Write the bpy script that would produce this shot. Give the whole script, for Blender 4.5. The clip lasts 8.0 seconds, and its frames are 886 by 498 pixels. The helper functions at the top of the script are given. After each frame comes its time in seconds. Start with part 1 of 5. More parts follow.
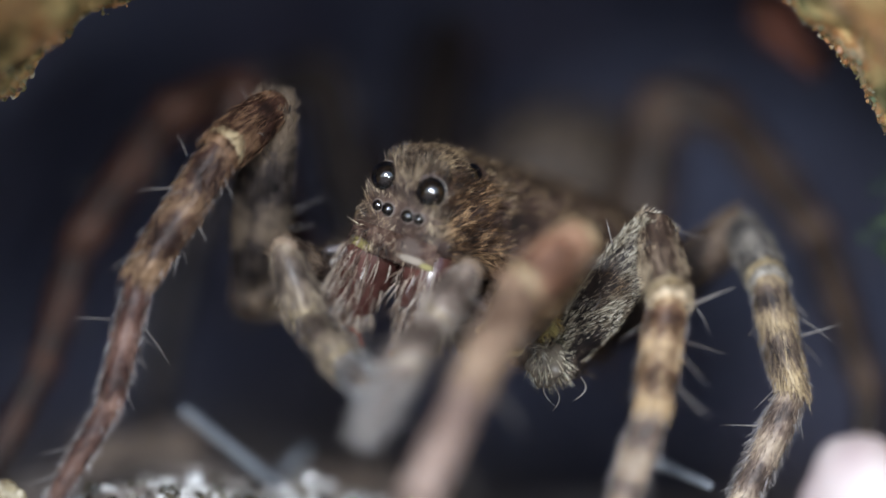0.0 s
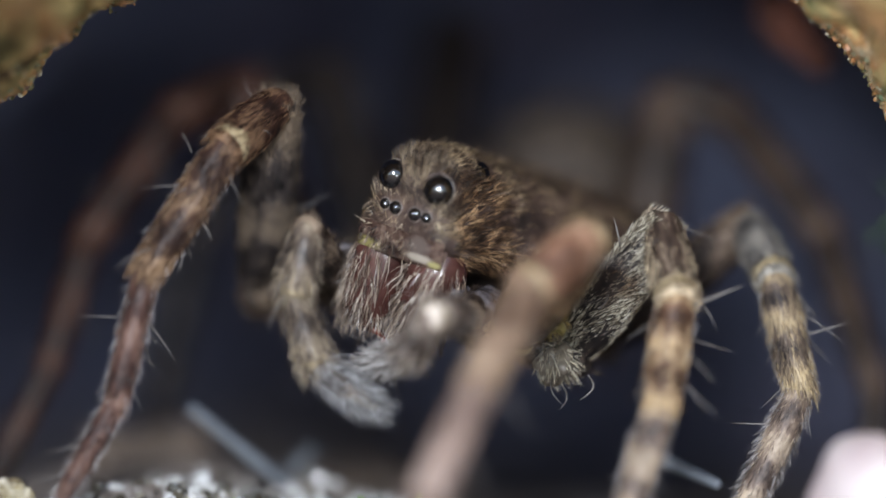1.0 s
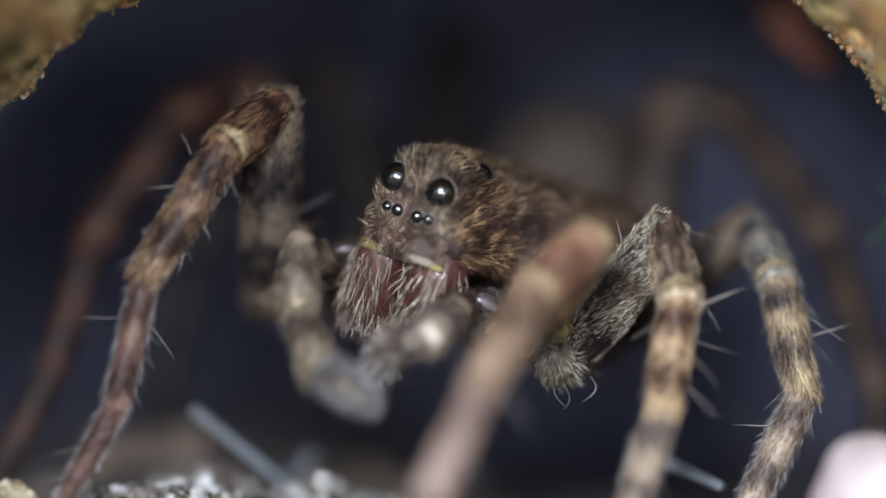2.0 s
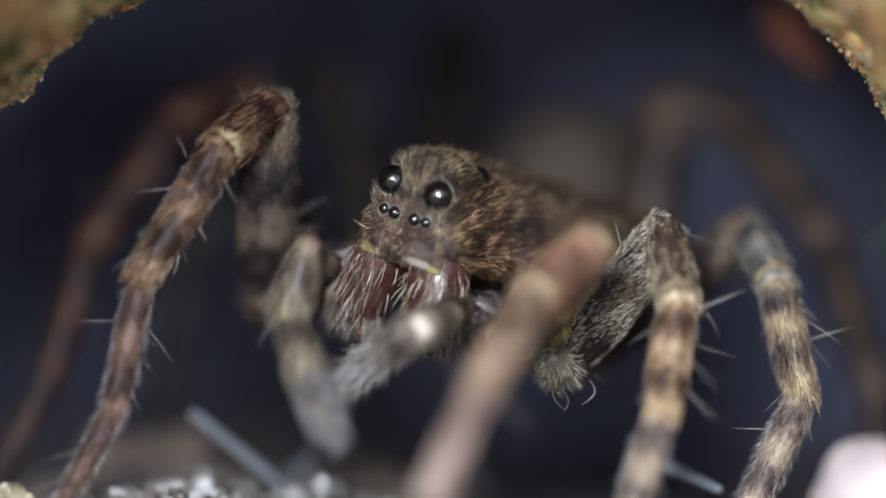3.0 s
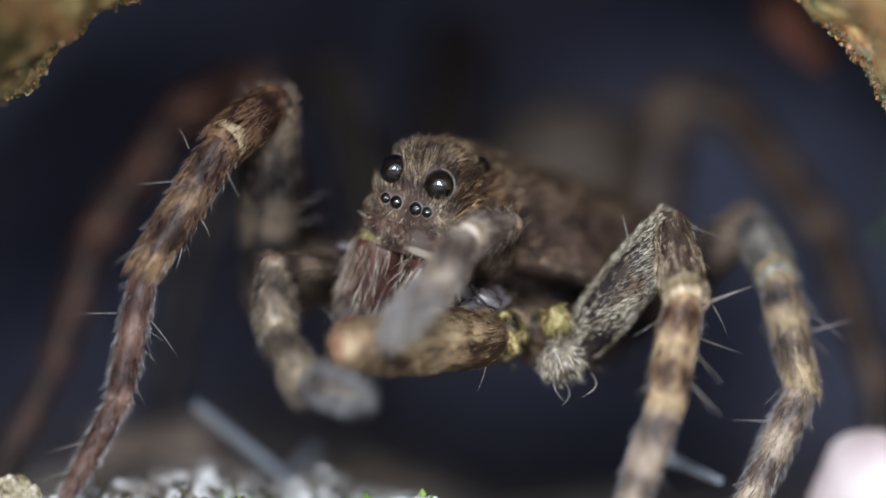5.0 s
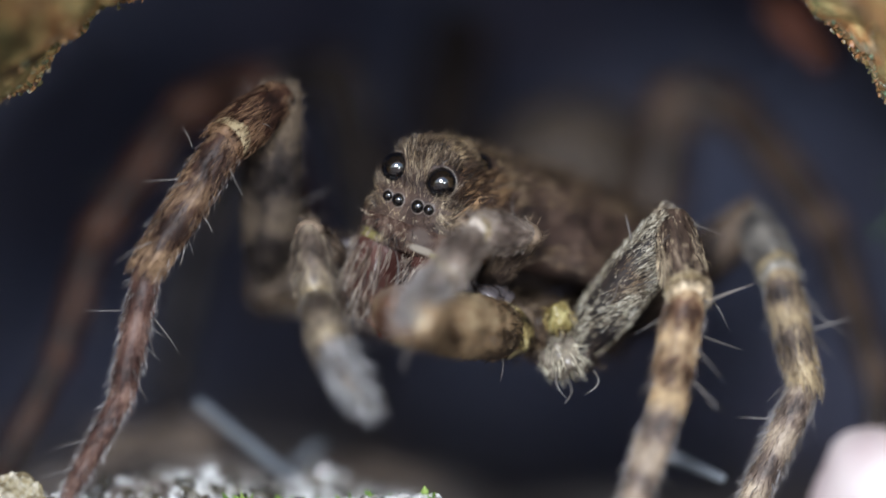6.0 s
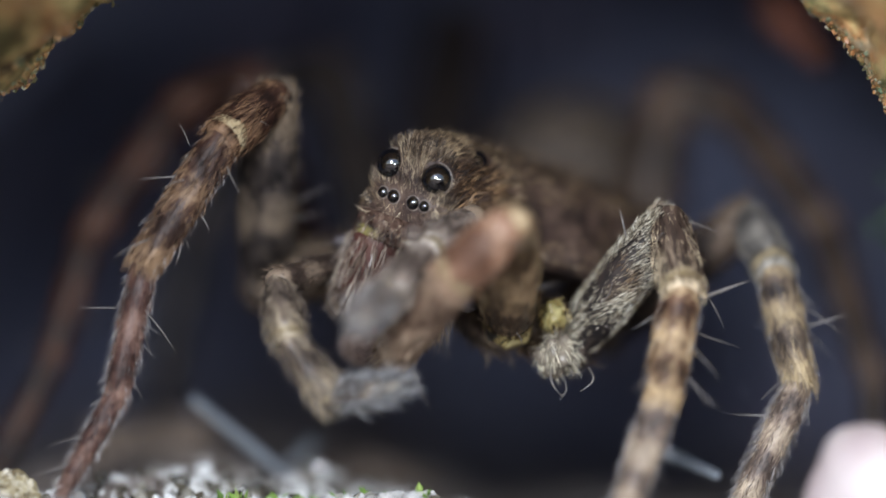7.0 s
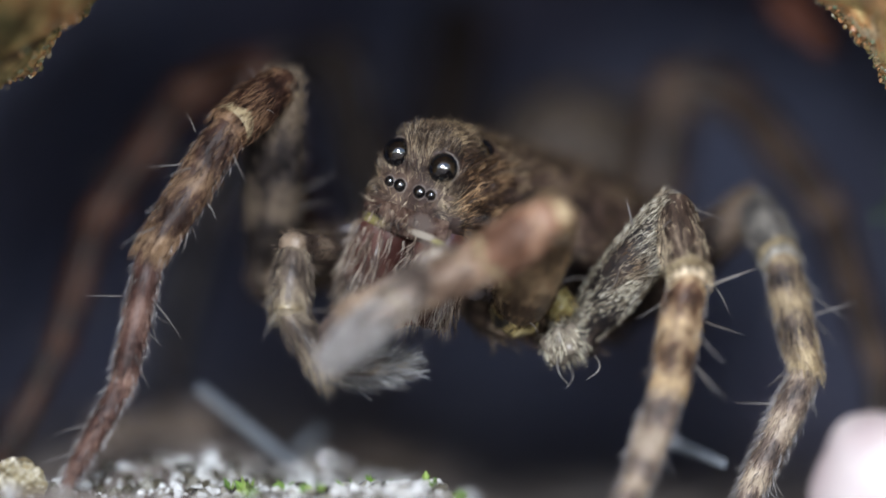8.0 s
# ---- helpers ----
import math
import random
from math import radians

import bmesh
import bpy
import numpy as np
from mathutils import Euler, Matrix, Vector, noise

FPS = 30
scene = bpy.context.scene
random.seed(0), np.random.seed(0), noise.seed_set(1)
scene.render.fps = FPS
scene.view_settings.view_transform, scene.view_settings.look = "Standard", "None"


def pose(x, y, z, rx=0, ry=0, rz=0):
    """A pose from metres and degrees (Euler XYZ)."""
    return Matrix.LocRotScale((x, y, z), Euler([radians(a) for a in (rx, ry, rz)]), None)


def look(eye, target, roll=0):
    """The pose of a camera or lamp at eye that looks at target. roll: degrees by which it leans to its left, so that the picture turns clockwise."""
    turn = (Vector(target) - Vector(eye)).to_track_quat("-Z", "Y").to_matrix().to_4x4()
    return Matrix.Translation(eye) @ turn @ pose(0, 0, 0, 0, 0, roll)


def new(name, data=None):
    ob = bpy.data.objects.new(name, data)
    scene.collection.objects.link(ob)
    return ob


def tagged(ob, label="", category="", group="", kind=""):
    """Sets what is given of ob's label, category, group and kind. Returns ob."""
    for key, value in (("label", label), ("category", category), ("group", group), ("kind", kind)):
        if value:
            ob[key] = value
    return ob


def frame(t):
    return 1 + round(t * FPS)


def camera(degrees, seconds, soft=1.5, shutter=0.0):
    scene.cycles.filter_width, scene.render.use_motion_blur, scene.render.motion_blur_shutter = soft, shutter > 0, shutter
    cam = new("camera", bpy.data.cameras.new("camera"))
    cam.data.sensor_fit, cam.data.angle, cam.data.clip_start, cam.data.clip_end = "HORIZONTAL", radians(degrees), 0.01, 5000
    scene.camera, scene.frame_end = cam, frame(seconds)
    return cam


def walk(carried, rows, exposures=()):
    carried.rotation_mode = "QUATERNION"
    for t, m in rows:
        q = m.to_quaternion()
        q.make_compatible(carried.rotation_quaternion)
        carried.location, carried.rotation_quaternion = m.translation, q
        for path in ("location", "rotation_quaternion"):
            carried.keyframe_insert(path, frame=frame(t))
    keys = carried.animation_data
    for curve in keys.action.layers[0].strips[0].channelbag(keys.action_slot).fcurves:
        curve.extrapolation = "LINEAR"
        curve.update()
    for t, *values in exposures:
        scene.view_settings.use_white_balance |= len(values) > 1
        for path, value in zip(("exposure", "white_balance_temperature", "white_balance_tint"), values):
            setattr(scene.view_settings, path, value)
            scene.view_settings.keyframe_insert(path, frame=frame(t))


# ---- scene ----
MM = 0.001


def mm(x, y, z):
    return Vector((x * MM, y * MM, z * MM))


# ---- camera ----
cam = camera(11.48, 8.0, soft=1.75, shutter=0.8)
cam.data.dof.use_dof = True
cam.data.dof.focus_distance = 60.3 * MM
cam.data.dof.aperture_fstop = 28.0
cam.data.dof.aperture_blades = 0


def eye(x, y, z):
    return Matrix.Translation(mm(x, y, z)) @ pose(0, 0, 0, 90, 0, 0)


walk(cam, [
    (0, eye(0.0000, -60.000, 0.0000)),
    (0.5, eye(-0.0731, -60.000, -0.0077)),
    (1, eye(-0.1038, -60.000, -0.0231)),
    (1.5, eye(-0.1346, -59.900, -0.0231)),
    (1.7, eye(-0.1385, -59.950, -0.0154)),
    (2.8, eye(-0.1308, -60.000, 0.0385)),
    (3, eye(-0.1231, -60.000, 0.0462)),
    (3.5, eye(-0.1115, -60.000, 0.0500)),
    (3.8, eye(-0.1154, -60.030, 0.0462)),
    (3.9, eye(-0.1231, -60.050, 0.0462)),
    (4, eye(-0.3077, -60.250, -0.0077)),
    (4.1, eye(-0.3000, -60.260, -0.0077)),
    (4.2, eye(-0.2462, -60.270, -0.0077)),
    (4.3, eye(-0.1846, -60.280, -0.0231)),
    (4.5, eye(-0.1423, -60.300, -0.0308)),
    (4.7, eye(-0.1462, -60.300, -0.0385)),
    (5.8, eye(-0.1923, -60.300, -0.0808)),
    (6, eye(-0.1923, -60.300, -0.0885)),
    (6.5, eye(-0.1538, -60.280, -0.1308)),
    (7, eye(-0.1192, -60.270, -0.1308)),
    (7.5, eye(-0.1423, -60.270, -0.1423)),
    (7.8, eye(-0.1692, -60.270, -0.2077)),
    (8, eye(-0.2077, -60.270, -0.2923)),
])

# ---- light ----
world = bpy.data.worlds.new("sky")
scene.world = world
world.use_nodes = True
wn = world.node_tree.nodes
sky = wn.new("ShaderNodeTexSky")
sky.sky_type, sky.sun_disc = "NISHITA", False
sky.sun_elevation, sky.sun_rotation = radians(50), radians(200)
wn["Background"].inputs["Strength"].default_value = 0.09
world.node_tree.links.new(sky.outputs["Color"], wn["Background"].inputs["Color"])

# the two heads of the macro lamp: one above the lens, a weaker one beside and below it
def macro_lamp(size, energy, at, to):
    data = bpy.data.lights.new("macro_lamp", "AREA")
    data.shape, data.size = "DISK", size * MM
    data.energy, data.color = energy, (0.925, 0.97, 1.05)
    new("macro_lamp", data).matrix_world = look(mm(*at), mm(*to))


macro_lamp(7, 0.0056, (-3.8, -33, 8.6), (0.3, 0, -0.5))
macro_lamp(3.5, 0.0011, (8.5, -34, -1.2), (-0.5, 0, 0.5))
scene.view_settings.exposure = 1.4


# ---- materials ----
class Nodes:
    """A small writer of node materials."""

    def __init__(self, name, roughness=0.6, specular=0.4):
        self.mat = bpy.data.materials.new(name)
        self.mat.use_nodes = True
        self.tree = self.mat.node_tree
        self.bsdf = self.tree.nodes["Principled BSDF"]
        self.bsdf.inputs["Roughness"].default_value = roughness
        self.bsdf.inputs["Specular IOR Level"].default_value = specular
        coords = self.tree.nodes.new("ShaderNodeTexCoord")
        scale = self.tree.nodes.new("ShaderNodeVectorMath")
        scale.operation = "SCALE"
        scale.inputs["Scale"].default_value = 1000.0
        self.link(coords.outputs["Object"], scale.inputs[0])
        self.place = scale.outputs[0]      # millimetres in the thing's own space

    def link(self, a, b):
        self.tree.links.new(a, b)

    def noise(self, scale, detail=4.0, rough=0.6, stretch=None, distortion=0.0):
        n = self.tree.nodes.new("ShaderNodeTexNoise")
        n.inputs["Scale"].default_value = scale
        n.inputs["Detail"].default_value = detail
        n.inputs["Roughness"].default_value = rough
        n.inputs["Distortion"].default_value = distortion
        src = self.place
        if stretch:
            m = self.tree.nodes.new("ShaderNodeVectorMath")
            m.operation = "MULTIPLY"
            m.inputs[1].default_value = stretch
            self.link(src, m.inputs[0])
            src = m.outputs[0]
        self.link(src, n.inputs["Vector"])
        return n.outputs["Fac"]

    def ramp(self, fac, stops):
        r = self.tree.nodes.new("ShaderNodeValToRGB")
        while len(r.color_ramp.elements) < len(stops):
            r.color_ramp.elements.new(0.5)
        for e, (p, c) in zip(r.color_ramp.elements, stops):
            e.position, e.color = p, (*c, 1) if len(c) == 3 else c
        self.link(fac, r.inputs[0])
        return r.outputs[0]

    def mix(self, fac, a, b, kind="MIX"):
        m = self.tree.nodes.new("ShaderNodeMix")
        m.data_type, m.blend_type = "RGBA", kind
        for value, slot in ((fac, m.inputs[0]), (a, m.inputs[6]), (b, m.inputs[7])):
            if isinstance(value, (float, int)):
                slot.default_value = value
            elif isinstance(value, tuple):
                slot.default_value = (*value, 1)
            else:
                self.link(value, slot)
        return m.outputs[2]

    def math(self, op, a, b=0.0):
        m = self.tree.nodes.new("ShaderNodeMath")
        m.operation = op
        for value, slot in ((a, m.inputs[0]), (b, m.inputs[1])):
            if isinstance(value, (float, int)):
                slot.default_value = value
            else:
                self.link(value, slot)
        return m.outputs[0]

    def axis(self, which):
        s = self.tree.nodes.new("ShaderNodeSeparateXYZ")
        self.link(self.place, s.inputs[0])
        return s.outputs[which]

    def island(self):
        return self.tree.nodes.new("ShaderNodeNewGeometry").outputs["Random Per Island"]

    def bump(self, height, strength, distance=0.02):
        b = self.tree.nodes.new("ShaderNodeBump")
        b.inputs["Strength"].default_value = strength
        b.inputs["Distance"].default_value = distance * MM
        self.link(height, b.inputs["Height"])
        self.link(b.outputs[0], self.bsdf.inputs["Normal"])

    def done(self, colour):
        if isinstance(colour, tuple):
            self.bsdf.inputs["Base Color"].default_value = (*colour, 1)
        else:
            self.link(colour, self.bsdf.inputs["Base Color"])
        return self.mat


def banded(n, dark, mid, light, band, jitter, tip=0.27, rings=0.18, grain=(1.1, 1.1, 0.8), under=0.0):
    """Colour that is ringed along a limb, blotched across it, in three tones; under: how much darker its underside is."""
    blotch = n.noise(1.5, 4, 0.6)
    along = n.math("ADD", n.math("MULTIPLY", n.axis(2), 6.283 / band), n.math("MULTIPLY", blotch, 5.0))
    ring = n.math("ADD", n.math("MULTIPLY", n.math("SINE", along), 0.5), 0.5)
    patch = n.noise(3.4, 4, 0.65, grain)
    both = n.math("ADD", n.math("MULTIPLY", ring, rings), n.math("MULTIPLY", patch, 1.06 - 0.6 * rings))
    both = n.math("ADD", both, jitter)
    end = n.tree.nodes.new("ShaderNodeSeparateXYZ")
    n.link(n.tree.nodes.new("ShaderNodeTexCoord").outputs["Generated"], end.inputs[0])
    far = n.ramp(n.math("ADD", end.outputs[2], n.math("MULTIPLY", n.math("SUBTRACT", patch, 0.5), 0.12)), [(0.78, (0, 0, 0)), (0.9, (1, 1, 1))])
    both = n.math("ADD", both, n.math("MULTIPLY", far, tip))
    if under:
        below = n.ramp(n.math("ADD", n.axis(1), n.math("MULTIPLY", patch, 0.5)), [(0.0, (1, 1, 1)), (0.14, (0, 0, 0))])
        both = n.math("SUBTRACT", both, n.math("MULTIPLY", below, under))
    return n.ramp(both, [(0.34, dark), (0.58, mid), (0.86, light)])


def cuticle(name, dark, mid, light, band=1.1, rough=0.42, tip=0.27, rings=0.18, grain=(1.1, 1.1, 0.8), under=0.0):
    """Leg skin, finely wrinkled along the limb."""
    n = Nodes(name, rough + 0.08, 0.35)
    fine = n.noise(12.0, 4, 0.7, (1, 1, 0.3))
    col = banded(n, dark, mid, light, band, n.math("MULTIPLY", n.math("SUBTRACT", fine, 0.5), 0.35), tip, rings, grain, under)
    n.bump(n.noise(22.0, 3, 0.7, (1, 1, 0.4)), 0.5, 0.02)
    return n.done(col)


def fur(name, dark, mid, light, band=1.1, rough=0.52, pale=0.0, tip=0.27, rings=0.18, grain=(1.1, 1.1, 0.8), under=0.0):
    """Hair that follows the rings of the skin below it, hair by hair a little lighter or darker."""
    n = Nodes(name, rough, 0.16)
    own = n.math("MULTIPLY", n.math("SUBTRACT", n.island(), 0.5 - pale), 0.58)
    return n.done(banded(n, dark, mid, light, band, own, tip, rings, grain, under))


def hair_mat(name, stops, rough=0.4):
    n = Nodes(name, rough, 0.5)
    return n.done(n.ramp(n.island(), stops))


def patchy(name, dark, mid, light, scale=2.6, rough=0.36, share=0.0):
    """A coat in light and dark patches, hair by hair lighter or darker."""
    n = Nodes(name, rough + 0.1, 0.3)
    own = n.math("MULTIPLY", n.island(), 0.5)
    both = n.math("ADD", own, n.math("ADD", n.math("MULTIPLY", n.noise(scale, 4, 0.65), 1.5), -0.35))
    return n.done(n.ramp(both, [(0.44 - share, dark), (0.7 - share, mid), (1.0 - share, light)]))


BROWN = ((0.009, 0.0045, 0.004), (0.046, 0.022, 0.0155), (0.27, 0.175, 0.105))
TAN = ((0.022, 0.011, 0.008), (0.128, 0.068, 0.041), (0.6, 0.45, 0.27))
DARK = ((0.006, 0.005, 0.006), (0.016, 0.012, 0.0115), (0.055, 0.039, 0.031))
PALE = ((0.03, 0.023, 0.02), (0.125, 0.095, 0.075), (0.42, 0.35, 0.25))
GREY = ((0.026, 0.021, 0.021), (0.135, 0.1, 0.076), (0.45, 0.35, 0.21))
FRONT = ((0.058, 0.035, 0.025), (0.2, 0.132, 0.092), (0.48, 0.37, 0.27))
GOLD = ((0.04, 0.024, 0.014), (0.3, 0.205, 0.12), (0.64, 0.54, 0.35))
KNEE = ((0.055, 0.026, 0.016), (0.2, 0.102, 0.064), (0.46, 0.32, 0.22))
MAROON = ((0.008, 0.0038, 0.0033), (0.038, 0.017, 0.0115), (0.24, 0.145, 0.085))
# leg tones darkened for the far legs, standing in for the burrow's shade
SHADED_FAR = ((0.004, 0.003, 0.003), (0.014, 0.0105, 0.0095), (0.045, 0.034, 0.028))
STRIPED = ((0.01, 0.0065, 0.0055), (0.085, 0.056, 0.042), (0.8, 0.66, 0.46))
ROSE = ((0.036, 0.026, 0.022), (0.2, 0.155, 0.13), (0.58, 0.51, 0.44))
PINK = ((0.09, 0.062, 0.052), (0.21, 0.15, 0.127), (0.42, 0.33, 0.285))
SHIN = ((0.016, 0.008, 0.007), (0.07, 0.034, 0.027), (0.22, 0.135, 0.105))
THIGH = ((0.009, 0.007, 0.007), (0.046, 0.034, 0.029), (0.2, 0.145, 0.105))
CREAM = ((0.04, 0.03, 0.027), (0.17, 0.125, 0.1), (0.48, 0.39, 0.29))
# reddish brown darkened for a rear leg, its shade in the colour
SHADED_REAR = ((0.008, 0.003, 0.002), (0.028, 0.0105, 0.006), (0.075, 0.032, 0.019))
HAUNCH = ((0.007, 0.006, 0.006), (0.04, 0.032, 0.03), (0.19, 0.145, 0.105))
# brown of the far hind leg, with its shade in the colour
SHADED_RUSSET = ((0.01, 0.006, 0.0045), (0.034, 0.0205, 0.014), (0.085, 0.053, 0.036))
LOIN = ((0.01, 0.007, 0.006), (0.055, 0.038, 0.03), (0.24, 0.18, 0.13))
ASH = ((0.03, 0.027, 0.027), (0.14, 0.13, 0.122), (0.38, 0.35, 0.3))
JOINT = ((0.026, 0.018, 0.014), (0.13, 0.088, 0.055), (0.44, 0.35, 0.19))
BROWN_SKIN, BROWN_FUR = cuticle("brown_cuticle", *BROWN, 1.0), fur("brown_fur", *BROWN, 1.0)
TAN_SKIN, TAN_FUR = cuticle("tan_cuticle", *TAN, 0.85, rings=0.3), fur("tan_fur", *TAN, 0.85, rings=0.3)
PALE_SKIN, PALE_FUR = cuticle("pale_palp_cuticle", *PALE, 1.0, 0.3), fur("pale_palp_fur", *PALE, 1.0)
DARK_SKIN, DARK_FUR = cuticle("dark_cuticle", *DARK, 1.4), fur("dark_fur", *DARK, 1.4)
GREY_SKIN, GREY_FUR = cuticle("grey_tan_cuticle", *GREY, 0.8, rings=0.3), fur("grey_tan_fur", *GREY, 0.8, rings=0.3)
HAUNCH_SKIN, HAUNCH_FUR = cuticle("haunch_cuticle", *HAUNCH, 1.5, rings=0.34), fur("haunch_fur", *HAUNCH, 1.5, rings=0.34)
SHADED_RUSSET_SKIN, SHADED_RUSSET_FUR = cuticle("shaded_russet_cuticle", *SHADED_RUSSET, 1.3), fur("shaded_russet_fur", *SHADED_RUSSET, 1.3)
LOIN_SKIN, LOIN_FUR = cuticle("palp_base_cuticle", *LOIN, 0.9, 0.3), fur("palp_base_fur", *LOIN, 0.9)
ASH_SKIN, ASH_FUR = cuticle("ash_grey_cuticle", *ASH, 1.0), fur("ash_grey_fur", *ASH, 1.0)
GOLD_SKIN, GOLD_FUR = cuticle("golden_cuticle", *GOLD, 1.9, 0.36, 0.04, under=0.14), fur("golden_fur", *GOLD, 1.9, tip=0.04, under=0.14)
JOINT_SKIN, JOINT_FUR = cuticle("joint_cuticle", *JOINT, 0.7, 0.3), fur("joint_fur", *JOINT, 0.7)
SHADED_REAR_SKIN, SHADED_REAR_FUR = cuticle("shaded_rear_leg_cuticle", *SHADED_REAR, 1.2), fur("shaded_rear_leg_fur", *SHADED_REAR, 1.2)
FRONT_SKIN, FRONT_FUR = cuticle("front_leg_cuticle", *FRONT, 1.9, 0.36, 0.04), fur("front_leg_fur", *FRONT, 1.9, tip=0.04)
KNEE_SKIN, KNEE_FUR = cuticle("knee_cuticle", *KNEE, 1.9), fur("knee_fur", *KNEE, 1.9)
STRIPED_SKIN, STRIPED_FUR = cuticle("striped_knee_cuticle", *STRIPED, 1.0, rings=0.05, grain=(2.0, 2.0, 0.12)), fur("striped_knee_fur", *STRIPED, 1.0, rings=0.05, grain=(2.0, 2.0, 0.12))
MAROON_SKIN, MAROON_FUR = cuticle("maroon_cuticle", *MAROON, 1.0), fur("maroon_fur", *MAROON, 1.0)
SHADED_FAR_SKIN, SHADED_FAR_FUR = cuticle("shaded_far_cuticle", *SHADED_FAR, 1.3), fur("shaded_far_fur", *SHADED_FAR, 1.3)
ROSE_SKIN, ROSE_FUR = cuticle("rosy_palp_cuticle", *ROSE, 1.2, 0.3), fur("rosy_palp_fur", *ROSE, 1.2)
PINK_SKIN, PINK_FUR = cuticle("pinkish_cuticle", *PINK, 1.6), fur("pinkish_fur", *PINK, 1.6)
THIGH_SKIN, THIGH_FUR = cuticle("thigh_cuticle", *THIGH, 1.3), fur("thigh_fur", *THIGH, 1.3)
SHIN_SKIN, SHIN_FUR = cuticle("shin_cuticle", *SHIN, 1.1), fur("shin_fur", *SHIN, 1.1)
CREAM_SKIN, CREAM_FUR = cuticle("cream_cuticle", *CREAM, 0.9, rings=0.3), fur("cream_fur", *CREAM, 0.9, rings=0.3)


def shell():
    n = Nodes("carapace", 0.5, 0.45)
    col = n.ramp(n.noise(2.2, 5, 0.65), [(0.36, (0.012, 0.008, 0.007)), (0.52, (0.05, 0.03, 0.024)), (0.68, (0.13, 0.088, 0.066))])
    n.bump(n.noise(14, 4, 0.7), 0.5, 0.03)
    return n.done(col)


def plain(name, a, b, scale, rough, spec=0.5, bump=0.2):
    n = Nodes(name, rough, spec)
    col = n.ramp(n.noise(scale, 5, 0.6), [(0.35, a), (0.7, b)])
    n.bump(n.noise(scale * 5, 3, 0.6), bump, 0.02)
    return n.done(col)


SHELL = shell()
JAW = plain("chelicera_chitin", (0.034, 0.013, 0.011), (0.1, 0.043, 0.035), 2.5, 0.21, 0.6, 0.12)
FANG = plain("fang_chitin", (0.11, 0.014, 0.009), (0.22, 0.034, 0.02), 3, 0.15, 0.6, 0.05)
eye_nodes = Nodes("eye_lens", 0.02, 0.5)
eye_nodes.bsdf.inputs["IOR"].default_value = 2.1
LENS = eye_nodes.done((0.003, 0.003, 0.004))
SOCKET = plain("eye_socket", (0.05, 0.04, 0.036), (0.24, 0.2, 0.175), 8, 0.3)
MEMBRANE = plain("joint_membrane", (0.17, 0.12, 0.06), (0.52, 0.43, 0.27), 5, 0.3, 0.5, 0.15)
HAIR_FRINGE = hair_mat("pale_fringe_hair", [(0.0, (0.07, 0.058, 0.054)), (0.5, (0.19, 0.17, 0.165)), (1.0, (0.5, 0.48, 0.48))], 0.35)
def cream_hair():
    n = Nodes("cream_hair", 0.35, 0.5)
    own = n.island()
    pale = n.ramp(own, CREAM_STOPS)
    ginger = n.ramp(own, [(0.0, (0.02, 0.012, 0.008)), (0.6, (0.12, 0.068, 0.034)), (1.0, (0.3, 0.19, 0.1))])
    patch = n.ramp(n.noise(1.5, 3, 0.55), [(0.52, (0, 0, 0)), (0.63, (1, 1, 1))])
    return n.done(n.mix(patch, pale, ginger))


CREAM_STOPS = ([(0.0, (0.03, 0.024, 0.018)), (0.36, (0.085, 0.062, 0.042)), (0.58, (0.32, 0.28, 0.2)), (1.0, (0.76, 0.72, 0.6))])
HAIR_CREAM = cream_hair()
HAIR_YELLOW = hair_mat("yellow_hair", [(0.0, (0.06, 0.04, 0.015)), (0.6, (0.34, 0.24, 0.07)), (1.0, (0.6, 0.5, 0.24))], 0.35)
HAIR_TAN = patchy("tan_hair", (0.02, 0.014, 0.011), (0.11, 0.074, 0.047), (0.42, 0.32, 0.2), 2.6, 0.36, 0.0)
HAIR_WHITE = patchy("white_hair", (0.03, 0.026, 0.024), (0.22, 0.19, 0.15), (0.76, 0.7, 0.54), 2.0, 0.36, 0.13)
HAIR_BACK = patchy("back_hair", (0.03, 0.02, 0.014), (0.105, 0.07, 0.045), (0.28, 0.2, 0.125), 1.5)
HAIR_GREY = hair_mat("grey_hair", [(0.0, (0.035, 0.03, 0.03)), (0.55, (0.17, 0.165, 0.165)), (1.0, (0.66, 0.67, 0.69))])
HAIR_ROSE = hair_mat("rosy_grey_hair", [(0.0, (0.05, 0.042, 0.039)), (0.5, (0.26, 0.238, 0.225)), (1.0, (0.7, 0.68, 0.67))])
SPINE = plain("spine", (0.08, 0.07, 0.065), (0.3, 0.28, 0.27), 2.0, 0.3)


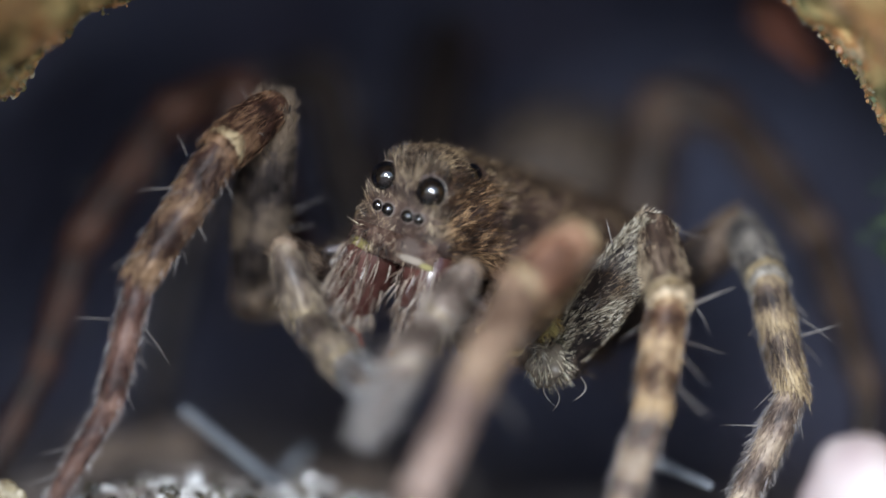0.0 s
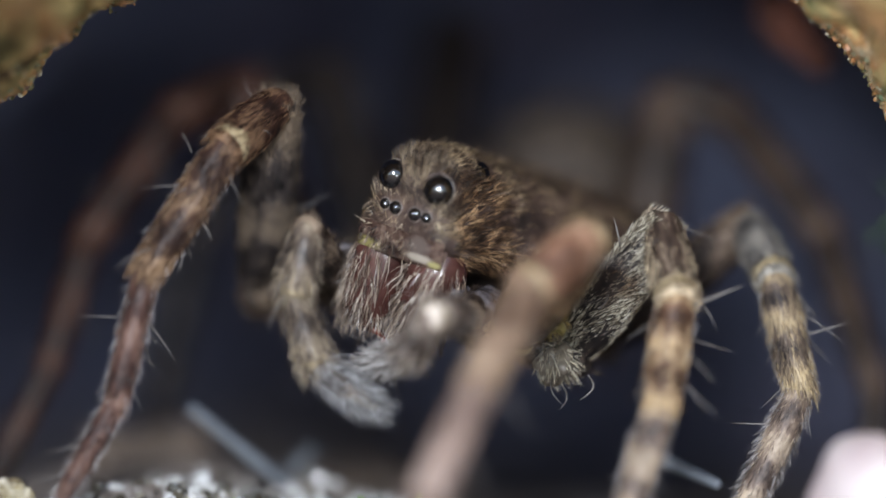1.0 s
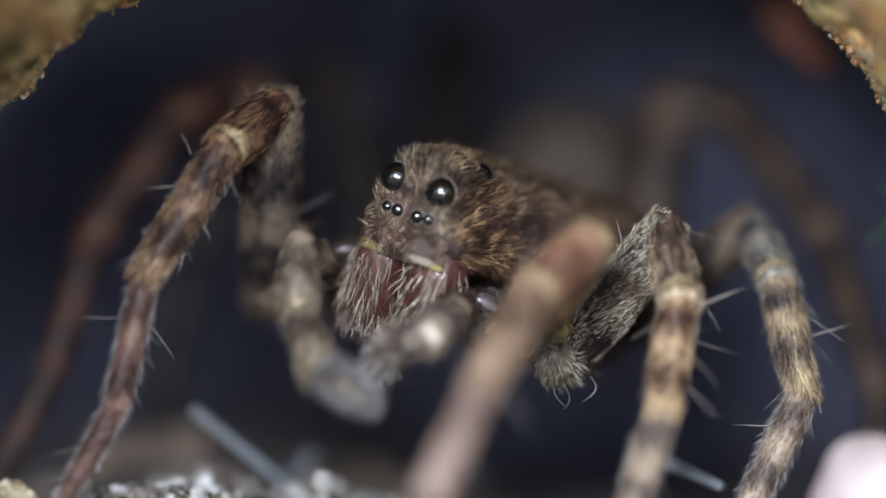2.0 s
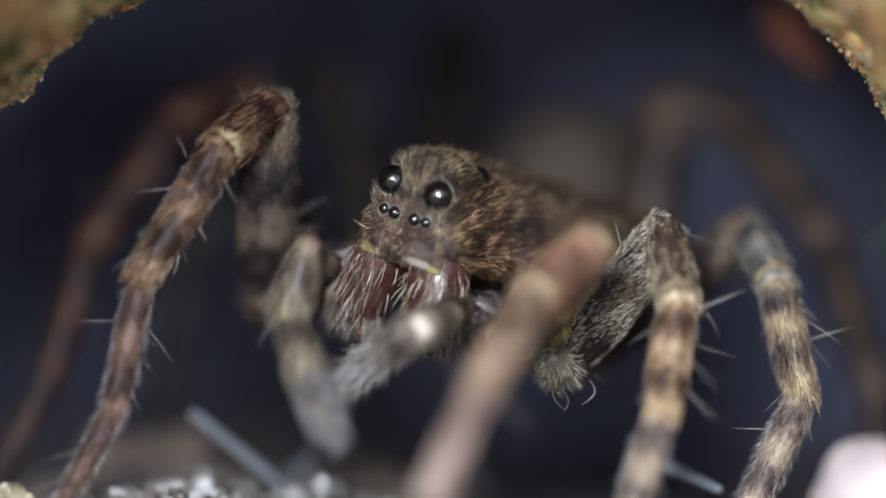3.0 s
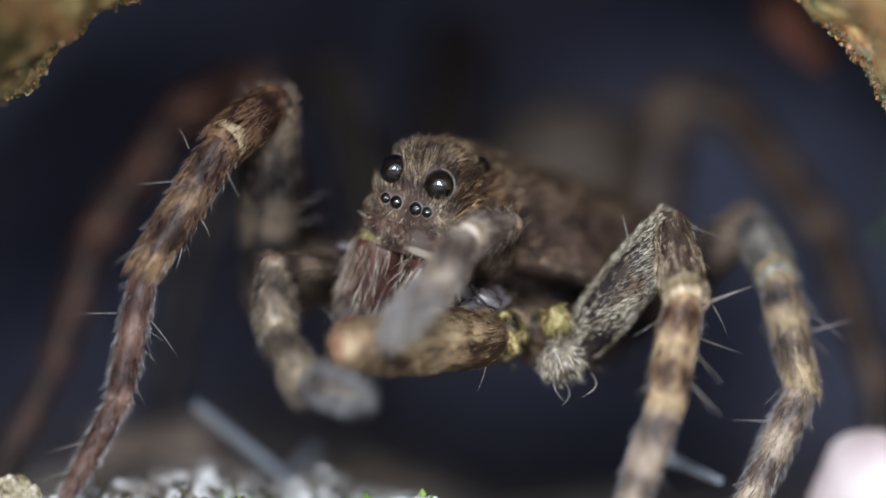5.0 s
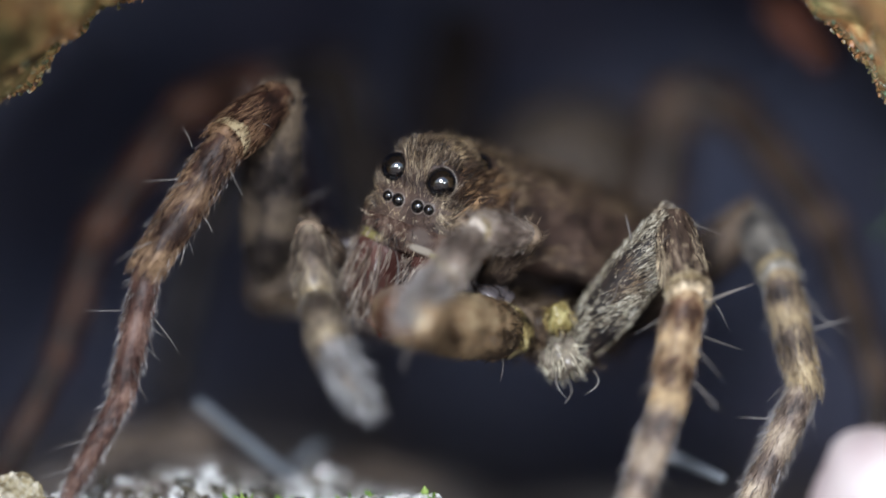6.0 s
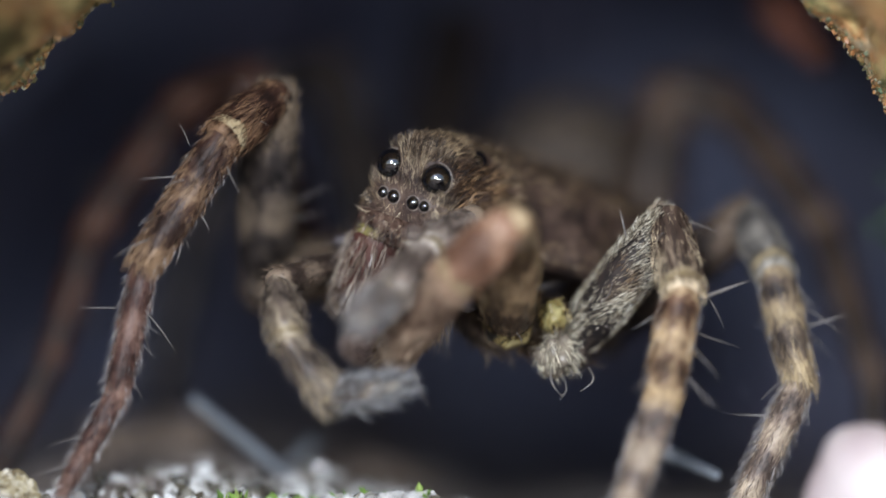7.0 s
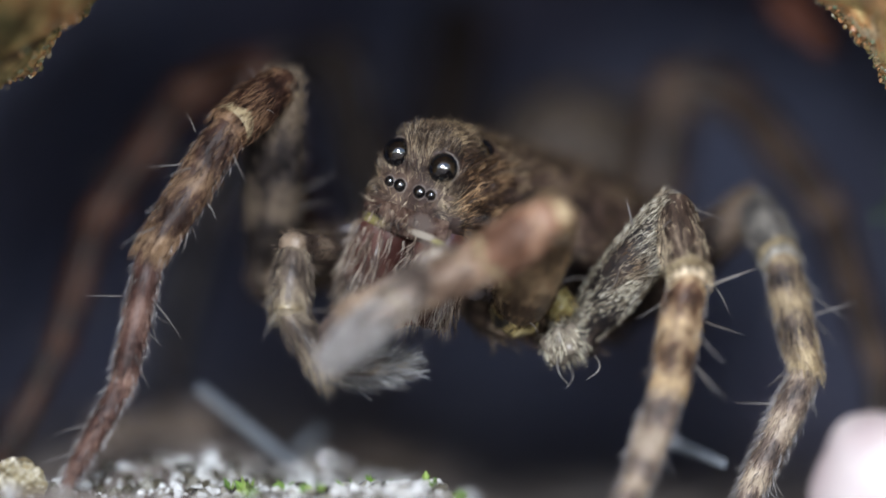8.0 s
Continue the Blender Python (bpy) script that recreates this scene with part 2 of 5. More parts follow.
def soil(name, crust):
    n = Nodes(name, 0.85, 0.25)
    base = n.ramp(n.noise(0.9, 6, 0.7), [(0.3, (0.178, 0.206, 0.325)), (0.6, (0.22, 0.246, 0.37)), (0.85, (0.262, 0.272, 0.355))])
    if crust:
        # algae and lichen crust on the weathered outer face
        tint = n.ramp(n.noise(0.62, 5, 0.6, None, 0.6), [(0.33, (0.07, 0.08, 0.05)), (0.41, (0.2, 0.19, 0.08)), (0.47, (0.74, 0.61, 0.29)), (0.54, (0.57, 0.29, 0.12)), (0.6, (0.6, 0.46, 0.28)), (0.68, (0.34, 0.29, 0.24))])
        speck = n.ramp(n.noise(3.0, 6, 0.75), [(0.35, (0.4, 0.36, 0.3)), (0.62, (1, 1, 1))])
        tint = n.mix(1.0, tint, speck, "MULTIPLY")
        # a side-to-side brightness put into the crust's colour, paler towards +x
        side_brightness = n.math("ADD", n.math("MULTIPLY", n.axis(0), 0.08), n.math("MULTIPLY", n.noise(0.4, 3, 0.5), 1.0))
        tint = n.mix(1.0, tint, n.ramp(side_brightness, [(0.1, (0.58, 0.56, 0.52)), (0.8, (1.0, 1.0, 1.0))]), "MULTIPLY")
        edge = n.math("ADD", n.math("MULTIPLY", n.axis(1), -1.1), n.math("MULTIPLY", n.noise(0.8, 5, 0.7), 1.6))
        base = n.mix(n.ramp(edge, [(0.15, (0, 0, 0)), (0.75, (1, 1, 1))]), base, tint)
    # algae on the damp side
    damp = n.math("ADD", n.math("MULTIPLY", n.axis(0), 0.16), n.math("MULTIPLY", n.noise(0.3, 3, 0.5), 0.7))
    if crust:
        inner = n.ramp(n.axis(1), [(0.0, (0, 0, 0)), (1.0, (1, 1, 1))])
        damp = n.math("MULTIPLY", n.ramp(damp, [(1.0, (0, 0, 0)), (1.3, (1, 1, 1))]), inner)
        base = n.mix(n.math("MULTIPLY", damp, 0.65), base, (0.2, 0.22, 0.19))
    rust = n.ramp(n.noise(0.42, 3, 0.5), [(0.5, (0, 0, 0)), (0.68, (1, 1, 1))])
    base = n.mix(n.math("MULTIPLY", rust, 0.3), base, (0.22, 0.08, 0.05))
    n.bump(n.noise(5, 6, 0.75), 0.5, 0.1)
    return n.done(base)


def ground_mat():
    n = Nodes("sandy_soil", 0.8, 0.3)
    col = n.ramp(n.noise(0.8, 6, 0.7), [(0.3, (0.07, 0.058, 0.05)), (0.5, (0.21, 0.175, 0.155)), (0.75, (0.42, 0.375, 0.345))])
    n.bump(n.noise(7, 5, 0.75), 0.8, 0.1)
    return n.done(col)


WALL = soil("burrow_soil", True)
GROUND = ground_mat()
TWIG = plain("pale_rootlet", (0.085, 0.095, 0.11), (0.18, 0.2, 0.225), 3, 0.55, 0.4, 0.3)
PEBBLE = plain("white_pebble", (0.42, 0.34, 0.35), (0.56, 0.52, 0.51), 0.8, 0.5, 0.4, 0.2)
CRUMB = hair_mat("crust_crumbs", [(0.0, (0.05, 0.055, 0.03)), (0.3, (0.12, 0.11, 0.05)), (0.5, (0.28, 0.17, 0.07)), (0.74, (0.34, 0.15, 0.06)), (0.88, (0.11, 0.17, 0.1)), (1.0, (0.5, 0.45, 0.35))], 0.3)
# wall moss: the tufts' greens darkened, shade put into the colour
MOSS_SHADED = hair_mat("shaded_moss_leaf", [(0.0, (0.02, 0.05, 0.012)), (1.0, (0.07, 0.13, 0.03))], 0.6)
MOSS = hair_mat("moss_leaf", [(0.0, (0.05, 0.1, 0.015)), (0.6, (0.15, 0.26, 0.045)), (1.0, (0.38, 0.45, 0.15))], 0.4)


def sand_mat():
    n = Nodes("sand_grains", 0.12, 0.7)
    col = n.ramp(n.island(), [(0.0, (0.03, 0.027, 0.022)), (0.25, (0.13, 0.115, 0.085)), (0.42, (0.42, 0.4, 0.34)), (0.62, (0.76, 0.75, 0.73)), (1.0, (0.92, 0.93, 0.92))])
    n.bsdf.inputs["Transmission Weight"].default_value = 0.35
    return n.done(col)


SAND = sand_mat()
YELLOW_SAND = hair_mat("yellow_sand", [(0.0, (0.12, 0.09, 0.05)), (0.5, (0.36, 0.3, 0.17)), (1.0, (0.72, 0.68, 0.58))], 0.3)


# ---- mesh helpers (lengths in millimetres) ----
def mesh_of(name, verts, faces, material, smooth=True):
    me = bpy.data.meshes.new(name)
    me.from_pydata((np.asarray(verts, float) * MM).tolist(), [], faces)
    me.materials.append(material)
    if smooth:
        me.polygons.foreach_set("use_smooth", [True] * len(me.polygons))
    me.update()
    return me


def part(name, me, parent, m=None, label="", kind=""):
    """Links a mesh as one object under a thing or under a part."""
    ob = new(name, me)
    ob.parent = parent
    ob.matrix_basis = m if m is not None else Matrix()
    return tagged(ob, label, "", "", kind)


def loft(rings):
    """Verts and faces of a closed skin over rings of equally many points; the first and the last ring are points."""
    n = len(rings[1])
    verts, starts = [], []
    for r in rings:
        starts.append(len(verts))
        verts.extend(r)
    faces = []
    for k in range(len(rings) - 1):
        a, b = starts[k], starts[k + 1]
        for j in range(n):
            i = (j + 1) % n
            if len(rings[k]) == 1:
                faces.append((a, b + i, b + j))
            elif len(rings[k + 1]) == 1:
                faces.append((a + j, a + i, b))
            else:
                faces.append((a + j, a + i, b + i, b + j))
    return verts, faces


def limb(length, stations, sides=16, wobble=0.03, seed=0, bend=0.0):
    """A limb segment along +z. stations: (share of the length, radius)."""
    rng = np.random.default_rng(seed)
    ph = rng.uniform(0, 6.28, 4)
    rings = []
    zs = np.array([s for s, _ in stations]) * length
    rs = np.array([r for _, r in stations])
    steps = 16
    r_end0, r_end1 = rs[0], rs[-1]
    t = np.linspace(0, 1, steps)
    z = np.concatenate([-r_end0 * 0.55 * np.cos(np.linspace(0, np.pi / 2, 5))[:-1], t * length, length + r_end1 * 0.55 * np.sin(np.linspace(0, np.pi / 2, 5))[1:]])
    base = np.interp(np.clip(z, 0, length), zs, rs)
    cap = np.ones_like(z)
    cap[:4] = np.sin(np.linspace(0, np.pi / 2, 5))[:-1]
    cap[-4:] = np.cos(np.linspace(0, np.pi / 2, 5))[1:]
    a = np.arange(sides) * 2 * np.pi / sides
    for k, (zz, rr, cc) in enumerate(zip(z, base, cap)):
        off = bend * math.sin(math.pi * min(max(zz / length, 0), 1))
        if k in (0, len(z) - 1):
            rings.append([(off, 0, zz)])
            continue
        w = 1 + wobble * (np.sin(2 * a + ph[0] + zz * 1.7) + np.sin(3 * a + ph[1] - zz * 2.3))
        rings.append([(off + rr * cc * w[j] * math.cos(a[j]), rr * cc * w[j] * math.sin(a[j]), zz) for j in range(sides)])
    return loft(rings)


def strands(roots, ways, lengths, radii, droop, rng):
    """Fine tapering bristles as one mesh: three-sided, bent once."""
    roots, ways = np.asarray(roots, float), np.asarray(ways, float)
    n = len(roots)
    ways = ways / np.linalg.norm(ways, axis=1, keepdims=True)
    helper = rng.normal(size=(n, 3))
    u = np.cross(ways, helper)
    u /= np.linalg.norm(u, axis=1, keepdims=True)
    v = np.cross(ways, u)
    L, R = np.asarray(lengths)[:, None], np.asarray(radii)[:, None]
    bent = ways + droop
    bent /= np.linalg.norm(bent, axis=1, keepdims=True)
    mid = roots + ways * L * 0.5
    tip = mid + bent * L * 0.5
    pts = np.empty((n, 7, 3))
    for k in range(3):
        c, s = math.cos(k * 2.0944), math.sin(k * 2.0944)
        pts[:, k] = roots + (u * c + v * s) * R
        pts[:, 3 + k] = mid + (u * c + v * s) * R * 0.75
    pts[:, 6] = tip
    pattern = [(0, 1, 4, 3), (1, 2, 5, 4), (2, 0, 3, 5), (3, 4, 6), (4, 5, 6), (5, 3, 6)]
    faces = [tuple(i * 7 + k for k in f) for i in range(n) for f in pattern]
    return pts.reshape(-1, 3), faces


def limb_hair(length, stations, count, hair_len, radius, tilt, seed, spread=0.35, z0=0.0, sweep=None, flank=None):
    """Bristles lying along a limb, combed towards its tip."""
    rng = np.random.default_rng(seed)
    z = rng.uniform(z0, 1.03, count)
    a = rng.uniform(0, 2 * np.pi, count)
    if flank is not None:
        # two combs, one on either side of the limb
        a = math.atan2(flank[1], flank[0]) + np.pi / 2 + np.pi * rng.integers(0, 2, count) + rng.normal(0, 0.38, count)
    r = np.interp(z, [s for s, _ in stations], [q for _, q in stations]) * 0.97
    out = np.stack([np.cos(a), np.sin(a), np.zeros(count)], 1)
    roots = out * r[:, None] + np.stack([np.zeros(count), np.zeros(count), z * length], 1)
    lift = np.radians(rng.normal(tilt, tilt * spread, count))[:, None]
    ways = out * np.sin(lift) + np.array([0, 0, 1.0]) * np.cos(lift) + rng.normal(0, 0.14, (count, 3))
    if sweep is not None:
        s = np.array(sweep)
        along = s - out * (out @ s)[:, None]
        ways = ways * 0.45 + along * 0.9 + out * 0.12 + rng.normal(0, 0.16, (count, 3))
    return strands(roots, ways, hair_len * rng.uniform(0.5, 1.3, count), radius * rng.uniform(0.7, 1.3, count), out * -0.25 + np.array([0, 0, 0.2]), rng)


# ---- the burrow and the ground ----
def rough(x, y, z):
    p = Vector((x, y, z))
    return 0.16 * noise.noise(p * 0.35) + 0.2 * noise.noise(p * 0.9) + 0.13 * noise.noise(p * 2.3) + 0.06 * noise.noise(p * 6.0) + 0.03 * noise.noise(p * 13.0)


# the mouth is not quite round: degrees, and how far its edge lies from a circle of 9.1 mm
UNEVEN = ((0, -0.9), (40, -0.95), (47, -0.6), (51, -0.37), (57, 0.03), (61, 0.25), (75, 0.5), (105, 0.5), (116, 0.2), (123, 0.28), (126, 0.08), (134, 0.2), (150, 0.5), (180, 0.2), (270, 0.0), (360, -0.9))


def mouth(a, y):
    """What is added to the burrow's radius in the direction a at the depth y: the far wall leans in at the sides."""
    deg = math.degrees(a) % 360
    deep = min(max((y - 0.3) / 7, 0), 1)
    lean = deep * (1.7 * max(0.0, math.cos(a + 0.1)) ** 8 + 1.5 * max(0.0, math.cos(a - 2.9)) ** 2)
    return float(np.interp(deg, [u[0] for u in UNEVEN], [u[1] for u in UNEVEN])) - lean


def burrow():
    profile = [(-40, 60), (-24, 34), (-14, 17), (-8, 11.0), (-5.5, 9.98), (-4, 9.68), (-3, 9.5), (-2, 9.36), (-1.2, 9.26), (-0.6, 9.18), (-0.15, 9.12), (0.2, 9.1), (0.6, 9.3),
               (1.2, 9.6), (2, 9.95), (3.2, 10.3), (5, 10.7), (8, 11.0), (12, 10.8), (17, 10.1), (21.5, 8.5), (25.5, 5.6), (29, 3), (30, 2)]
    # more rings where the rim shows
    ys = np.array([p[0] for p in profile], float)
    rs = np.array([p[1] for p in profile], float)
    k = np.linspace(0, len(ys) - 1, 110)
    ys, rs = np.interp(k, np.arange(len(ys)), ys), np.interp(k, np.arange(len(rs)), rs)
    sides = 720
    rings = []
    cx, cz = 0.24, -4.7
    for y, r in zip(ys, rs):
        ring = []
        for j in range(sides):
            a = 2 * math.pi * j / sides
            q = r + mouth(a, y)
            x, z = cx + q * math.cos(a), cz + q * math.sin(a)
            d = rough(x, y, z) * (1.0 if y > -6 else 1 + (-6 - y) * 0.1)
            deep = 5 * max(0.0, -math.cos(a)) * min(max((y - 9) / 10, 0), 1)      # end wall set back on this side to darken it
            ring.append((x + d * math.cos(a), y + deep + 0.5 * d, z + d * math.sin(a)))
        rings.append(ring)
    rings.append([(cx, 30.8, cz)])
    rings.insert(0, [(cx, -45, cz)])
    verts, faces = loft(rings)
    faces = [f for f in faces if 0 not in f]          # the mouth stays open
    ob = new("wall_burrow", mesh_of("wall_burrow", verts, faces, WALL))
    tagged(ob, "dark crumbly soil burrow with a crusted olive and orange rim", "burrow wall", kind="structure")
    return ob


def ground_height(x, y):
    p = Vector((x, y, 3.0))
    dip = 0.2 * math.exp(-((x - 3.6) / 2.0) ** 2)
    rise = 0.35 * math.exp(-((x + 4.2) / 2.4) ** 2) * min(max(y / 4, 0), 1)
    front = -0.045 * max(0.0, -y - 1.0)
    fall = min(max((x + 0.5) / 1.2, 0), 1)
    dip += 0.38 * fall * fall * (3 - 2 * fall)
    return -3.66 - dip + rise + front + 0.3 * noise.noise(p * 0.5) + 0.10 * noise.noise(p * 1.4) + 0.05 * noise.noise(p * 4.0)


def spaced(lo, hi, fine, far, n_far):
    core = np.linspace(lo, hi, fine)
    out = np.geomspace(1, far, n_far)
    return np.concatenate([lo - out[::-1], core, hi + out])


def ground():
    xs, ys = spaced(-9, 9, 170, 1500, 16), spaced(-8, 10, 150, 1500, 16)
    verts = [(x, y, ground_height(x, y) if abs(x) < 60 and abs(y) < 60 else -5.0) for y in ys for x in xs]
    n = len(xs)
    faces = [(j * n + i, j * n + i + 1, (j + 1) * n + i + 1, (j + 1) * n + i) for j in range(len(ys) - 1) for i in range(n - 1)]
    return tagged(new("ground", mesh_of("ground", verts, faces, GROUND)), "pale grey-brown sandy soil at the burrow's mouth", "ground", kind="structure")


def chips(places, sizes, rng, flat=0.7):
    """Angular little grains as one mesh."""
    g = (1 + 5 ** 0.5) / 2
    t = np.array([(-1, g, 0), (1, g, 0), (-1, -g, 0), (1, -g, 0), (0, -1, g), (0, 1, g), (0, -1, -g), (0, 1, -g), (g, 0, -1), (g, 0, 1), (-g, 0, -1), (-g, 0, 1)]) / 1.7
    tri = [(0, 11, 5), (0, 5, 1), (0, 1, 7), (0, 7, 10), (0, 10, 11), (1, 5, 9), (5, 11, 4), (11, 10, 2), (10, 7, 6), (7, 1, 8), (3, 9, 4), (3, 4, 2), (3, 2, 6), (3, 6, 8), (3, 8, 9), (4, 9, 5), (2, 4, 11), (6, 2, 10), (8, 6, 7), (9, 8, 1)]
    verts, faces = [], []
    for i, (p, s) in enumerate(zip(places, sizes)):
        q = Euler(rng.uniform(0, 6.28, 3)).to_matrix()
        k = t * rng.uniform(0.65, 1.2, (12, 1)) * np.array([1, rng.uniform(flat, 1), rng.uniform(flat, 1)])
        verts.extend((k * s) @ np.array(q) + p)
        faces.extend([tuple(i * 12 + v for v in f) for f in tri])
    return verts, faces


burrow()
ground()


# ---- the spider ----
spider = tagged(new("spider"), "hairy brown wolf spider grooming itself at its burrow mouth", "spider")
spider.location = mm(0.6, 4.0, -3.4)
HOME = Matrix.Translation(-spider.location)      # from the place into the spider's own space


def mottled():
    n = Nodes("trochanter_skin", 0.3, 0.5)
    col = n.ramp(n.noise(3.0, 4, 0.6, None, 1.2), [(0.42, (0.01, 0.008, 0.006)), (0.5, (0.16, 0.12, 0.05)), (0.6, (0.46, 0.38, 0.17)), (0.72, (0.5, 0.47, 0.36))])
    n.bump(n.noise(9, 4, 0.6), 0.6, 0.03)
    return n.done(col)


TROCHANTER = mottled()


def ball(r, n=24, m=16, squash=1.0):
    rings = [[(0, 0, -r * squash)]]
    for k in range(1, m):
        t = math.pi * k / m
        rings.append([(r * math.sin(t) * math.cos(2 * math.pi * j / n), r * math.sin(t) * math.sin(2 * math.pi * j / n), -r * squash * math.cos(t)) for j in range(n)])
    rings.append([(0, 0, r * squash)])
    return loft(rings)


def aim(a, b, spin=None):
    """The pose of a segment that starts at a and points to b, in the spider's space."""
    d = (b - a).normalized()
    q = d.to_track_quat("Z", "Y") if spin is None else spin
    return HOME @ Matrix.LocRotScale(a, q, None)


def spine_mesh(length, r, seed):
    v, f = limb(length, [(0, r), (0.5, r * 0.75), (0.9, r * 0.3), (1, r * 0.08)], 7, 0.0, seed, length * 0.07)
    return mesh_of("spine", v, f, SPINE)


SPINES = [spine_mesh(0.3 + 0.09 * k, 0.0065 + 0.001 * k, k) for k in range(6)]


def segment(name, length, stations, skin, hair=None, hair_count=0, hair_len=0.2, hair_r=0.009, tilt=22, spines=0, spine_len=0.55, seed=1, label="", sides=16, bend=0.0, wobble=0.03, spine_tilt=48, sweep=None, fringe=0, flank=None):
    verts, faces = limb(length, stations, sides, wobble, seed, bend)
    ob = part(name, mesh_of(name, verts, faces, skin), spider, None, label)
    if hair_count:
        v, f = limb_hair(length, stations, hair_count, hair_len, hair_r, tilt, seed + 50, sweep=sweep)
        part("hairs", mesh_of("hairs", v, f, hair, False), ob, kind="stuff")
    if fringe:
        v, f = limb_hair(length, stations, int(fringe * length), 0.18, 0.004, 30, seed + 70, flank=flank)
        part("hairs", mesh_of("hairs", v, f, HAIR_FRINGE, False), ob, None, "fine pale fringe", "stuff")
    if spines:
        rng = np.random.default_rng(seed + 90)
        for k in range(spines):
            z, a = rng.uniform(0.12, 0.98), rng.uniform(0, 6.283)
            r = float(np.interp(z, [q[0] for q in stations], [q[1] for q in stations])) * 0.94
            lift = radians(rng.normal(spine_tilt, 9))
            out = Vector((math.cos(a), math.sin(a), 0))
            way = out * math.sin(lift) + Vector((0, 0, 1)) * math.cos(lift)
            m = Matrix.LocRotScale((out * r + Vector((0, 0, z * length))) * MM, way.to_track_quat("Z", "Y"), None)
            part("spine", SPINES[int(rng.integers(len(SPINES)))], ob, m)
    return ob


SHAPES = {
    "coxa": [(0, 0.32), (0.5, 0.4), (1, 0.33)],
    "femur": [(0, 0.27), (0.25, 0.4), (0.6, 0.41), (0.9, 0.33), (1, 0.3)],
    "patella": [(0, 0.27), (0.4, 0.34), (0.8, 0.33), (1, 0.3)],
    "tibia": [(0, 0.24), (0.15, 0.29), (0.6, 0.28), (0.95, 0.25), (1, 0.22)],
    "metatarsus": [(0, 0.21), (0.2, 0.25), (0.8, 0.235), (1, 0.2)],
    "tarsus": [(0, 0.19), (0.3, 0.2), (0.85, 0.16), (1, 0.1)],
}
ORDER = ("coxa", "femur", "patella", "tibia", "metatarsus", "tarsus")


def joint_rings(name, ob, length, radius, tall=0.022):
    """The pale rim at the far end of a segment."""
    if name not in ("patella", "tibia", "femur"):
        return
    rings, n = [], 16
    for k in range(9):
        t = 2 * math.pi * k / 8
        rings.append([((radius + 0.012 * math.cos(t)) * math.cos(j * 2 * math.pi / n), (radius + 0.012 * math.cos(t)) * math.sin(j * 2 * math.pi / n), length * 0.985 - tall * 0.7 + tall * math.sin(t) * (1 + 0.6 * math.sin(j * 1.9) * (math.sin(t) < 0))) for j in range(n)])
    verts = [p for r in rings for p in r]
    faces = [(k * n + j, k * n + (j + 1) % n, (k + 1) * n + (j + 1) % n, (k + 1) * n + j) for k in range(8) for j in range(n)]
    part("joint_rim", mesh_of("joint_rim", verts, faces, MEMBRANE), ob, None, "pale yellow joint rim")


def leg(lengths, skin, hair, girth=1.0, density=1.0, seed=1, spines=1, femur=None, femur_hair=None, hair_scale=1.0, knee=None, lower=None, sweep=None, fringe=0, flanks=None, shin_girth=1.0, thigh=None):
    """The six segments of a leg, unplaced, from coxa to tarsus."""
    made = []
    for i, (name, length) in enumerate(zip(ORDER, lengths)):
        st = [(s, r * girth * (shin_girth if name in ("metatarsus", "tarsus") else 1)) for s, r in (thigh if thigh and name == "femur" else SHAPES[name])]
        sk, ha = (femur or skin, femur_hair or hair) if name == "femur" else (LOIN_SKIN, HAIR_TAN) if name == "coxa" else (skin, hair)
        if lower and name in ("metatarsus", "tarsus"):
            sk, ha = lower
        if knee and name == "patella":
            sk, ha = knee
        count = int(density * length * {"coxa": 420, "femur": 1000 if sweep is None else 3000, "patella": 950, "tibia": 850, "metatarsus": 520, "tarsus": 480}[name])
        sp = spines * {"coxa": 0, "femur": 3, "patella": 3, "tibia": 7, "metatarsus": 7, "tarsus": 4}[name]
        ob = segment("leg_" + name, length, st, sk, ha, count, hair_scale * {"femur": 0.19 if sweep is None else 0.13, "metatarsus": 0.17, "tarsus": 0.13, "coxa": 0.3}.get(name, 0.22), 0.0066 if name == "femur" and sweep is not None else 0.0056, {"femur": 15, "coxa": 30, "metatarsus": 9, "tarsus": 10}.get(name, 11), sp, 0.5, seed * 10 + i, {"coxa": "short brown leg base", "femur": "thick hairy upper leg segment", "tarsus": "thin pale foot segment"}.get(name, ""), sweep=sweep if name == "femur" else None, fringe={"tibia": 0.35, "metatarsus": 1, "tarsus": 1}.get(name, 0) * fringe, flank=flanks[i] if flanks else None)
        wide = name == "patella" and (fringe > 0 or knee is not None)
        if density > 0.8:
            joint_rings(name, ob, length, st[-1][1] + (0.014 if wide else -0.012), 0.1 if wide else 0.022)
        if name == "femur":
            v, f = ball(0.34 * girth, 24, 16)
            v = [tuple(Vector(p) * (1 + 0.18 * noise.noise(Vector(p) * 5.0))) for p in v]
            part("trochanter", mesh_of("trochanter", v, f, TROCHANTER if thigh else THIGH_SKIN), ob, Matrix.Translation(mm(0, 0, 0.14 if thigh else -0.06)), "yellow and dark mottled leg joint" if thigh else "dark leg joint")
        made.append(ob)
    return made


def place_chain(segments, joints):
    pts = [mm(*j) for j in joints]
    for ob, a, b in zip(segments, pts, pts[1:]):
        ob.matrix_basis = aim(a, b)


def lengths_of(joints):
    return [(Vector(b) - Vector(a)).length for a, b in zip(joints, joints[1:])]


def standing_leg(joints, skin, hair, **more):
    flanks = [(Vector(b) - Vector(a)).to_track_quat("Z", "Y").inverted() @ Vector((0, 1, 0)) for a, b in zip(joints, joints[1:])]
    made = leg(lengths_of(joints), skin, hair, flanks=flanks, **more)
    place_chain(made, joints)
    return made


